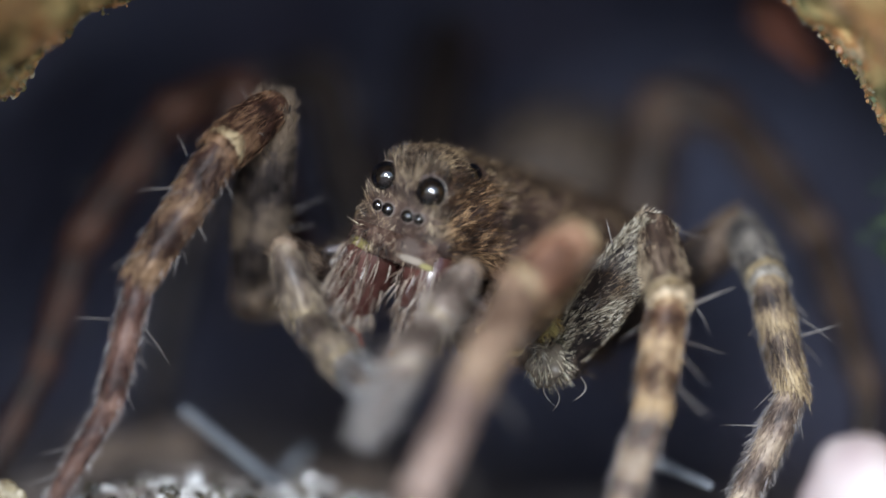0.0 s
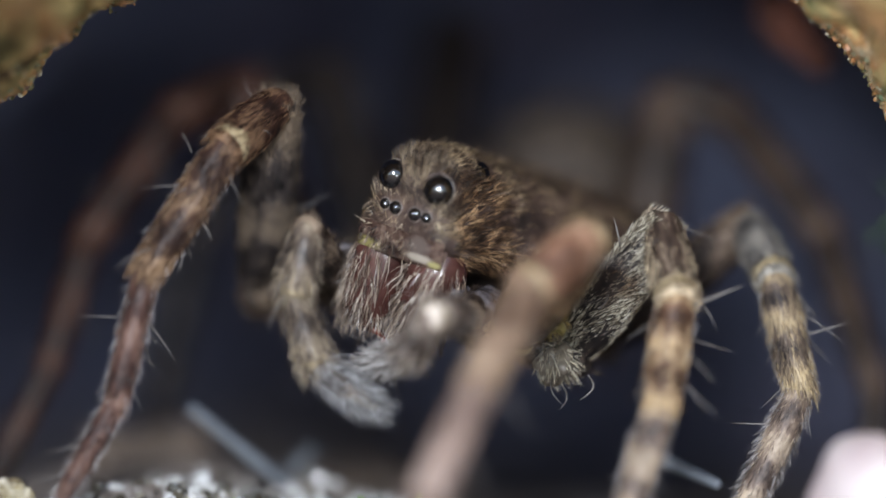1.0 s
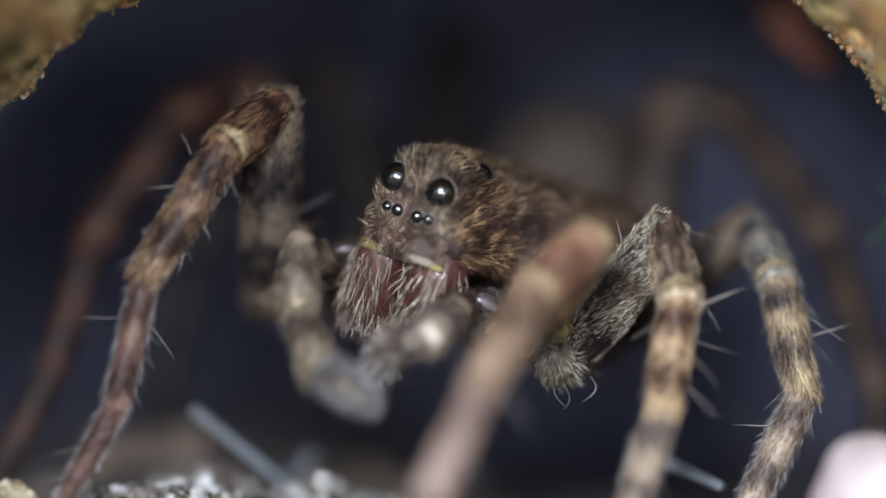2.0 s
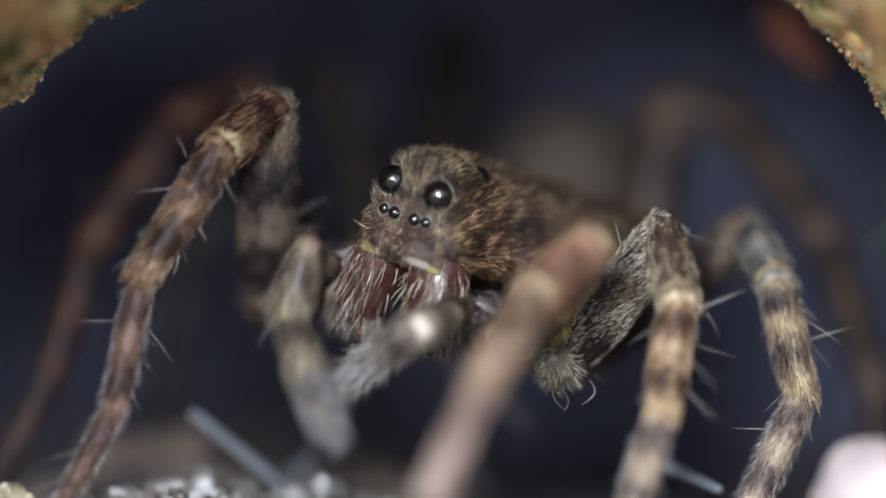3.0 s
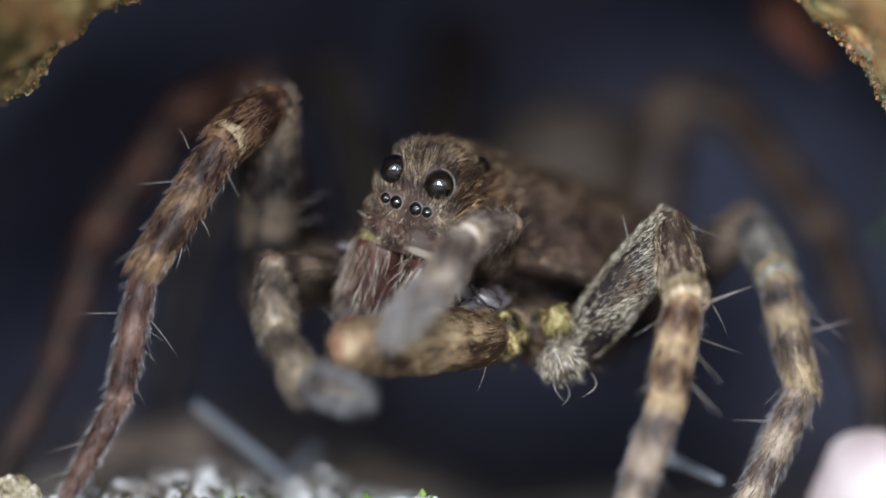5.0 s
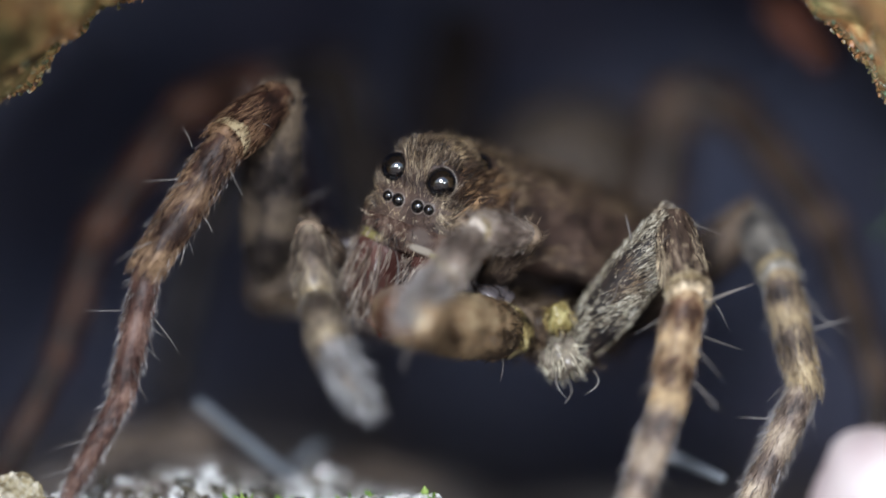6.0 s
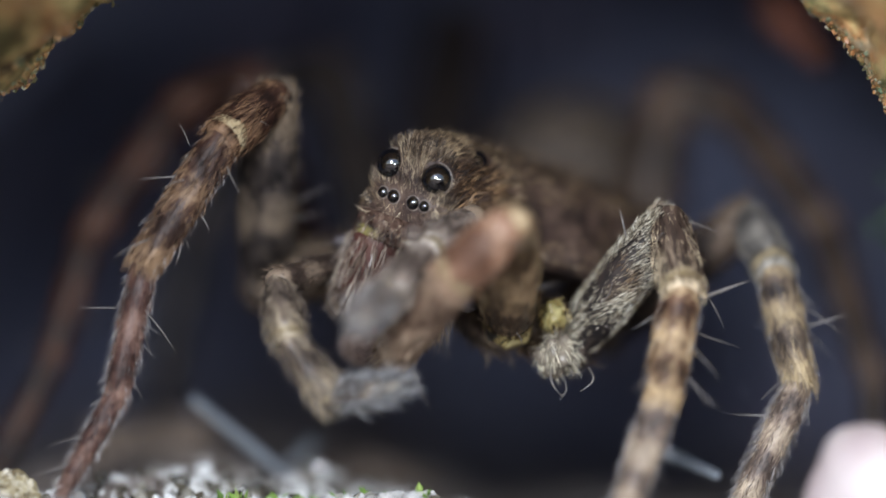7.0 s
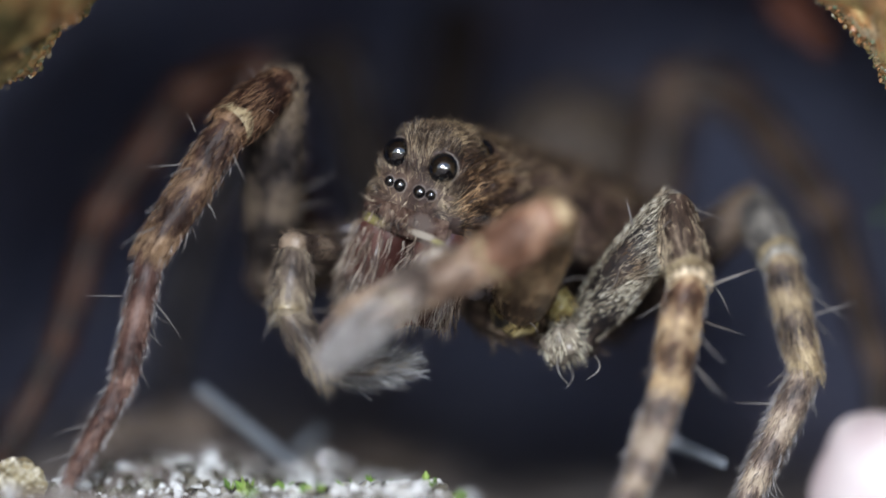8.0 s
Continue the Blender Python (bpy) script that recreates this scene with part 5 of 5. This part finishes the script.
    left_feeler_f = [
        (4.0, -2.33, -0.11, -0.16, -2.46, -0.66, -0.92, -2.52, -1.08, -1.83, -2.11, -1.86, -2.40),
        (4.1, -2.17, -0.17, -0.00, -2.25, -0.82, -0.69, -2.35, -1.48, -1.44, -1.95, -2.02, -2.25),
        (4.2, -2.24, 0.60, 0.83, -2.48, 0.59, -0.09, -2.57, 0.04, -0.92, -2.30, -0.70, -1.62),
        (4.3, -2.40, -0.04, -0.06, -2.29, -0.59, -0.83, -1.98, -1.28, -1.48, -1.48, -2.09, -1.93),
        (4.4, -2.68, 0.19, -0.45, -2.56, -0.36, -1.22, -2.15, -0.99, -1.88, -1.28, -1.55, -2.05),
        (4.5, -2.72, 0.16, -0.49, -2.62, -0.00, -1.43, -2.08, -0.05, -2.25, -1.06, 0.00, -2.24),
        (4.6, -2.56, 0.06, -0.27, -2.54, -0.51, -1.03, -2.05, -0.66, -1.89, -1.09, -0.97, -2.17),
    ]
    left_feeler_g = [
        (4.7, -2.56, 0.07, -0.17, -2.48, 0.05, -1.12, -2.06, 0.03, -2.03, -1.10, -0.35, -2.20),
        (4.9, -2.63, 0.13, -0.43, -2.54, -0.29, -1.28, -2.09, -0.88, -1.96, -1.24, -1.48, -2.07),
        (5.1, -2.38, -0.08, -0.19, -2.31, -0.47, -1.05, -1.94, -1.13, -1.71, -1.28, -1.90, -1.97),
        (5.3, -2.57, 0.06, -0.37, -2.40, -0.24, -1.26, -1.99, -0.93, -1.85, -1.10, -1.48, -1.95),
        (5.55, -2.26, -0.09, 0.08, -2.23, -0.10, -0.87, -1.90, -0.58, -1.68, -1.19, -1.29, -2.00),
        (5.8, -2.22, -0.08, 0.17, -2.22, -0.10, -0.78, -1.91, -0.47, -1.66, -1.23, -1.19, -1.98),
        (5.9, -2.61, 0.11, -0.41, -2.40, -0.22, -1.28, -1.99, -0.94, -1.84, -1.12, -1.53, -1.91),
    ]
    left_feeler_h = [
        (6.0, -2.02, -0.18, 0.16, -1.91, -0.55, -0.70, -1.73, -1.34, -1.30, -1.22, -1.48, -2.20),
        (6.1, -2.21, -0.16, -0.04, -2.10, -0.54, -0.90, -1.70, -1.06, -1.66, -1.02, -1.82, -1.92),
        (6.2, -2.50, 0.01, -0.53, -2.28, -0.51, -1.30, -1.88, -1.15, -1.95, -1.01, -1.74, -2.02),
        (6.3, -2.45, -0.01, -0.64, -2.24, -0.53, -1.40, -1.68, -1.05, -2.05, -1.00, -1.84, -1.93),
        (6.4, -2.44, 0.02, -0.74, -2.22, -0.62, -1.41, -1.76, -1.23, -2.06, -0.90, -1.82, -2.04),
        (6.5, -2.37, -0.06, -0.66, -2.23, -0.49, -1.50, -1.73, -1.04, -2.16, -0.78, -1.47, -2.06),
        (6.7, -2.38, -0.06, -0.62, -2.23, -0.53, -1.43, -1.68, -0.91, -2.18, -0.77, -1.39, -2.00),
    ]
    left_feeler_i = [
        (6.8, -2.35, -0.11, -0.27, -2.20, -0.48, -1.13, -1.75, -0.73, -1.99, -0.97, -1.42, -2.15),
        (6.9, -2.44, -0.05, -0.36, -2.24, -0.38, -1.23, -1.75, -0.69, -2.05, -0.87, -1.27, -2.03),
        (7.0, -2.38, -0.07, -0.58, -2.22, -0.63, -1.34, -1.64, -0.64, -2.15, -0.66, -0.97, -1.95),
        (7.2, -2.40, -0.05, -0.59, -2.23, -0.58, -1.36, -1.66, -0.59, -2.18, -0.72, -1.05, -2.01),
        (7.35, -2.39, -0.07, -0.55, -2.24, -0.56, -1.35, -1.65, -0.70, -2.14, -0.68, -1.05, -1.94),
        (7.5, -2.41, 0.06, -0.14, -2.19, 0.05, -1.07, -1.72, -0.29, -1.88, -0.94, -0.96, -2.08),
        (7.6, -2.22, -0.09, -0.50, -2.12, -0.60, -1.30, -1.51, -0.83, -2.05, -0.52, -1.14, -1.89),
    ]
    left_feeler_j = [
        (7.8, -2.20, -0.12, -0.31, -2.20, -0.48, -1.19, -1.63, -0.50, -2.01, -0.58, -0.48, -1.88),
        (8.0, -2.24, -0.09, -0.24, -2.31, -0.33, -1.16, -1.71, -0.34, -1.96, -0.66, -0.32, -1.87),
    ]
    swing(palps[0], (-1.56, 1.10, -0.34), left_feeler_a + left_feeler_b + left_feeler_c + left_feeler_d + left_feeler_e + left_feeler_f + left_feeler_g + left_feeler_h + left_feeler_i + left_feeler_j)
    right_feeler_a = [
        (0.0, 0.35, -0.49, -0.30, -0.11, -0.98, -0.98, -0.55, -1.65, -1.56, -1.03, -1.95, -2.45),
        (0.1, 0.20, -0.49, -0.31, -0.33, -1.21, -0.60, -0.87, -0.64, -1.22, -1.35, 0.16, -1.71),
        (0.2, 0.03, -0.46, -0.31, -0.35, -1.20, -0.76, -0.72, -1.76, -1.50, -0.86, -2.57, -2.15),
        (0.3, -0.29, -0.39, -0.54, -0.74, -1.09, -0.99, -1.29, -0.46, -1.54, -1.95, -0.51, -2.35),
        (0.4, 0.31, -0.41, -0.08, -0.15, -1.11, -0.53, -0.60, -1.70, -1.21, -0.96, -2.54, -1.71),
        (0.5, 0.22, -0.44, -0.16, -0.09, -1.02, -0.84, -0.54, -1.69, -1.43, -1.20, -2.16, -2.09),
        (0.6, -0.02, -0.50, -0.77, -0.40, -1.20, -1.30, -0.79, -0.37, -1.70, -1.26, 0.31, -2.34),
    ]
    right_feeler_b = [
        (0.7, 0.21, -0.54, -0.78, -0.02, -1.30, -1.30, -0.70, -2.04, -1.36, -0.93, -1.11, -0.92),
        (0.8, 0.12, -0.53, -0.70, -0.10, -1.16, -1.38, -0.78, -1.90, -1.33, -1.17, -0.98, -1.00),
        (0.9, -0.03, -0.49, -0.63, -0.49, -1.20, -1.08, -0.88, -0.52, -1.70, -1.44, 0.36, -1.81),
        (1.0, 0.25, -0.53, -0.93, -0.24, -1.34, -0.92, -0.55, -0.53, -1.43, -1.18, 0.28, -1.64),
        (1.1, -0.05, -0.49, -0.56, -0.27, -1.33, -0.93, -0.74, -0.58, -1.40, -1.21, 0.17, -1.96),
        (1.2, 0.02, -0.51, -0.71, -0.28, -1.41, -0.70, -0.59, -0.55, -1.09, -1.14, 0.15, -1.65),
        (1.3, 0.02, -0.51, -0.71, -0.29, -1.41, -0.70, -0.67, -0.58, -1.09, -1.07, 0.22, -1.65),
    ]
    right_feeler_c = [
        (1.4, 0.16, -0.54, -0.71, -0.07, 0.29, -1.11, -0.30, -0.20, -1.95, -0.60, -0.88, -2.69),
        (1.5, 0.18, -0.54, -0.63, 0.07, 0.17, -1.25, -0.17, 0.13, -2.22, -0.36, -0.32, -3.15),
        (1.6, 0.16, -0.52, -0.94, -0.15, -1.19, -1.53, -0.46, -0.42, -2.09, -0.31, 0.53, -2.52),
        (1.7, 0.23, -0.44, -0.17, -0.46, -0.91, -0.62, -1.13, -1.50, -1.07, -1.94, -2.14, -1.28),
        (1.9, 0.00, -0.50, -0.62, -0.35, -1.34, -0.91, -0.76, -0.58, -1.41, -1.24, 0.19, -1.94),
        (2.1, 0.08, -0.51, -0.91, -0.30, -1.30, -1.28, -0.92, -0.51, -1.22, -1.16, 0.39, -1.71),
        (2.3, -0.07, -0.48, -0.67, -0.49, -1.25, -1.04, -0.92, -0.53, -1.59, -1.40, 0.37, -1.85),
    ]
    right_feeler_d = [
        (2.5, 0.01, -0.51, -0.74, -0.30, -1.40, -0.88, -0.68, -0.53, -1.20, -1.13, 0.31, -1.65),
        (2.65, 0.08, -0.51, -0.89, -0.22, -1.36, -1.18, -0.83, -0.63, -1.47, -1.16, 0.37, -1.52),
        (2.8, 0.09, -0.50, -0.96, -0.22, -1.32, -1.32, -0.89, -2.02, -1.58, -1.06, -1.06, -1.18),
        (2.9, 0.17, -0.53, -0.88, -0.21, -1.22, -1.40, -0.96, -1.89, -1.38, -1.43, -0.96, -1.25),
        (3.0, -0.06, -0.48, -0.87, -0.44, -1.34, -1.01, -0.83, -0.45, -1.26, -1.46, 0.18, -1.81),
        (3.1, 0.10, -0.51, -0.87, -0.28, -1.30, -1.24, -0.90, -0.52, -1.18, -1.15, 0.38, -1.66),
        (3.2, 0.10, -0.50, -0.95, -0.13, -1.35, -1.31, -0.88, -2.02, -1.30, -1.35, -1.12, -1.01),
    ]
    right_feeler_e = [
        (3.3, -0.21, -0.43, -0.56, -0.51, -1.28, -0.86, -0.97, -0.53, -1.33, -1.45, 0.15, -1.97),
        (3.4, 0.03, -0.51, -0.72, -0.43, -1.32, -0.93, -0.74, -0.45, -1.33, -1.22, 0.39, -1.74),
        (3.5, 0.28, -0.47, -1.16, -0.18, -1.30, -1.07, -0.46, -0.46, -1.55, -1.07, 0.29, -1.95),
        (3.6, 0.03, -0.50, -0.49, -0.43, -1.20, -0.94, -0.82, -0.46, -1.48, -1.45, 0.09, -2.12),
        (3.7, -0.05, -0.46, -0.41, -0.43, -1.21, -0.86, -0.82, -0.47, -1.41, -1.22, 0.41, -1.82),
        (3.8, 0.02, -0.51, -0.64, -0.28, -1.36, -0.93, -0.67, -0.62, -1.48, -1.06, 0.17, -2.05),
        (3.9, 0.02, -0.51, -0.64, -0.36, -1.30, -1.01, -0.75, -0.51, -1.49, -1.23, 0.37, -1.82),
    ]
    right_feeler_f = [
        (4.0, -0.09, -0.48, -0.62, -0.32, 0.20, -1.25, -0.55, -0.42, -2.00, -0.62, -1.24, -2.66),
        (4.1, -0.08, -0.46, -0.46, -0.39, 0.18, -1.09, -0.46, -0.62, -1.69, -0.61, -1.48, -2.27),
        (4.15, 0.51, -0.39, -0.05, 0.12, -1.11, -0.52, -0.16, -1.96, -0.98, -0.53, -2.71, -1.62),
        (4.2, 0.53, -0.27, 0.15, 0.05, -1.06, -0.05, -0.42, -1.93, -0.23, -0.97, -2.42, -0.97),
        (4.3, 0.59, -0.38, -0.06, 0.43, -1.19, 0.41, 0.30, -1.93, -0.25, 0.11, -2.73, -0.89),
        (4.4, 0.71, -0.10, 0.30, 0.30, -0.92, 0.40, 0.18, -1.70, -0.25, 0.08, -2.40, -1.00),
        (4.5, 0.70, 0.05, 0.45, 0.25, -0.75, 0.38, -0.05, -1.45, -0.35, -0.28, -1.80, -1.35),
    ]
    right_feeler_g = [
        (4.6, 0.68, 0.02, 0.42, 0.20, -0.76, 0.20, -0.20, -1.48, -0.50, -0.75, -1.85, -1.40),
        (4.7, 0.68, -0.02, 0.38, 0.18, -0.80, 0.10, -0.32, -1.45, -0.60, -1.00, -1.90, -1.35),
        (4.9, 0.72, -0.04, 0.32, 0.20, -0.80, 0.12, -0.28, -1.45, -0.55, -0.85, -2.05, -1.25),
        (5.1, 0.76, -0.05, 0.28, 0.20, -0.78, 0.12, -0.28, -1.42, -0.52, -0.85, -2.05, -1.20),
        (5.3, 0.80, -0.06, 0.24, 0.22, -0.76, 0.12, -0.26, -1.40, -0.50, -0.78, -2.10, -1.15),
        (5.55, 0.85, -0.08, 0.19, 0.24, -0.74, 0.13, -0.24, -1.36, -0.48, -0.75, -2.10, -1.10),
        (5.8, 0.90, -0.09, 0.15, 0.26, -0.72, 0.14, -0.22, -1.32, -0.47, -0.72, -2.10, -1.05),
    ]
    right_feeler_h = [
        (5.9, 0.93, -0.10, 0.13, 0.28, -0.71, 0.15, -0.21, -1.31, -0.46, -0.71, -2.10, -1.02),
        (6.0, 0.96, -0.10, 0.11, 0.30, -0.70, 0.15, -0.20, -1.30, -0.45, -0.70, -2.10, -1.00),
        (6.2, 0.92, -0.09, 0.14, 0.26, -0.69, 0.15, -0.25, -1.30, -0.46, -0.78, -2.10, -0.98),
        (6.4, 0.82, -0.07, 0.19, 0.15, -0.68, 0.15, -0.35, -1.30, -0.49, -0.90, -2.10, -0.96),
        (6.5, 0.77, -0.05, 0.22, 0.10, -0.68, 0.15, -0.40, -1.30, -0.50, -0.95, -2.10, -0.95),
        (6.6, 0.66, -0.06, 0.24, 0.00, -0.69, 0.10, -0.50, -1.31, -0.54, -1.02, -2.12, -0.98),
        (6.8, 0.45, -0.08, 0.26, -0.18, -0.71, -0.03, -0.68, -1.32, -0.62, -1.12, -2.18, -1.03),
    ]
    right_feeler_i = [
        (7.0, 0.28, -0.09, 0.27, -0.32, -0.73, -0.16, -0.84, -1.33, -0.70, -1.20, -2.22, -1.08),
        (7.2, 0.20, -0.10, 0.28, -0.38, -0.74, -0.22, -0.90, -1.34, -0.74, -1.24, -2.26, -1.10),
        (7.5, 0.10, -0.10, 0.29, -0.48, -0.75, -0.32, -1.00, -1.35, -0.82, -1.30, -2.30, -1.13),
        (7.75, 0.14, -0.30, -0.10, -0.42, -1.00, -0.42, -0.98, -1.55, -0.94, -1.50, -2.12, -1.44),
        (8.0, 0.22, -0.54, -0.59, -0.31, -1.32, -0.50, -0.90, -1.91, -1.06, -1.69, -1.95, -1.75),
    ]
    swing(palps[1], (0.36, 0.90, -0.69), right_feeler_a + right_feeler_b + right_feeler_c + right_feeler_d + right_feeler_e + right_feeler_f + right_feeler_g + right_feeler_h + right_feeler_i)
    front_leg[0].matrix_basis = aim(mm(0.24, 1.60, -0.94), mm(0.79, 0.70, -1.22))
    lifted_a = [
        (0.0, 1.76, -1.68, 0.12, 1.05, -2.05, -0.51, 0.36, -3.32, -1.77, -0.33, -4.32, -3.21, -0.69, -5.38, -3.63),
        (2.0, 1.80, -1.66, 0.09, 1.09, -2.04, -0.55, 0.36, -3.32, -1.77, -0.33, -4.32, -3.21, -0.69, -5.38, -3.63),
        (3.85, 1.81, -1.66, 0.08, 1.10, -2.04, -0.56, 0.36, -3.32, -1.77, -0.33, -4.32, -3.21, -0.69, -5.38, -3.63),
        (3.95, 1.78, -1.60, 0.20, 1.12, -1.90, -0.50, 0.38, -3.05, -1.80, -0.30, -4.10, -3.25, -0.66, -5.18, -3.65),
        (4.0, 1.66, -1.27, 0.72, 1.12, -1.26, -0.19, 0.34, -2.03, -1.86, -0.25, -3.24, -3.20, -0.39, -4.32, -3.71),
        (4.1, 1.45, -1.60, 0.48, 0.85, -1.90, -0.35, 0.02, -3.10, -1.76, -0.65, -4.60, -2.75, -0.95, -5.68, -3.20),
    ]
    lifted_b = [
        (4.13, 0.44, -2.07, -0.45, -0.15, -2.64, -1.10, -0.86, -4.35, -1.86, -1.25, -6.10, -2.49, -0.85, -4.99, -2.26),
        (4.17, -0.43, -1.93, -1.12, -0.94, -2.78, -1.47, -1.35, -0.89, -1.97, -1.00, 0.97, -2.19, -0.78, 2.13, -1.99),
        (4.2, -1.36, -1.11, -1.78, -1.66, -0.09, -1.69, -0.76, 1.70, -1.66, -0.95, 3.59, -1.63, -1.05, 4.78, -1.49),
        (4.3, -1.41, -1.19, -1.07, -1.60, -0.17, -1.24, -0.54, 1.53, -1.28, -0.88, 3.37, -1.56, -0.98, 4.55, -1.34),
        (4.5, -1.65, -0.95, -1.46, -1.58, 0.72, -1.31, -0.50, 2.41, -1.30, -0.84, 4.25, -1.59, -0.94, 5.43, -1.37),
        (4.7, -1.60, -0.98, -1.46, -1.49, 0.34, -1.31, -0.50, 2.07, -1.31, -0.84, 3.93, -1.55, -0.94, 5.11, -1.37),
    ]
    lifted_c = [
        (5.2, -1.22, -1.40, -1.36, -1.19, -0.32, -1.27, -0.52, 1.56, -1.24, -0.94, 3.40, -1.43, -0.96, 4.60, -1.30),
        (5.8, -0.70, -1.79, -1.28, -0.90, -0.77, -1.06, -0.86, 1.23, -0.94, -1.04, 3.10, -1.21, -0.98, 4.29, -1.07),
        (6.0, -0.55, -1.87, -1.06, -0.83, -0.86, -0.95, -0.85, 1.14, -0.87, -1.12, 3.00, -1.13, -0.98, 4.18, -0.99),
        (6.2, -0.35, -1.96, -0.99, -0.66, -0.96, -0.85, -0.92, 1.02, -0.80, -1.18, 2.87, -1.11, -1.04, 4.06, -1.01),
        (6.4, -0.05, -2.05, -0.81, -0.45, -1.08, -0.79, -0.62, 0.90, -1.05, -1.13, 2.73, -1.21, -1.02, 3.91, -1.06),
        (6.5, 0.13, -2.03, -0.48, -0.32, -1.10, -0.69, -0.54, 0.83, -1.14, -1.16, 2.63, -1.25, -1.10, 3.82, -1.11),
    ]
    lifted_d = [
        (6.7, 0.44, -1.96, -0.12, -0.02, -1.16, -0.61, -0.41, 0.71, -1.21, -1.10, 2.47, -1.41, -1.00, 3.66, -1.27),
        (6.9, 0.70, -1.89, 0.09, 0.11, -1.19, -0.42, -0.43, 0.58, -1.20, -1.16, 2.31, -1.45, -1.06, 3.50, -1.35),
        (7.0, 0.75, -1.84, 0.18, 0.05, -1.60, -0.50, -0.80, -0.25, -1.58, -1.35, 1.55, -1.50, -1.10, 2.70, -1.40),
        (7.2, 0.82, -1.83, 0.19, 0.05, -1.55, -0.46, -0.85, -0.30, -1.58, -1.50, 1.50, -1.60, -1.20, 2.60, -1.50),
        (7.35, 0.87, -1.80, 0.25, 0.06, -1.55, -0.42, -0.95, -0.40, -1.55, -1.60, 1.30, -1.80, -1.30, 2.40, -1.60),
        (7.5, 0.91, -1.78, 0.28, 0.08, -1.55, -0.40, -1.02, -0.45, -1.52, -1.70, 1.20, -1.80, -1.30, 2.30, -1.60),
    ]
    lifted_e = [
        (7.8, 1.07, -1.81, 0.19, 0.23, -1.50, -0.38, -1.40, -1.10, -1.20, -1.90, 0.65, -1.65, -1.00, 1.20, -1.90),
        (8.0, 1.22, -1.83, 0.13, 0.38, -1.50, -0.44, -1.35, -1.30, -1.20, -1.95, 0.40, -1.75, -1.00, 0.80, -1.95),
    ]
    swing(front_leg[1:], (0.79, 0.70, -1.22), lifted_a + lifted_b + lifted_c + lifted_d + lifted_e)


motions()
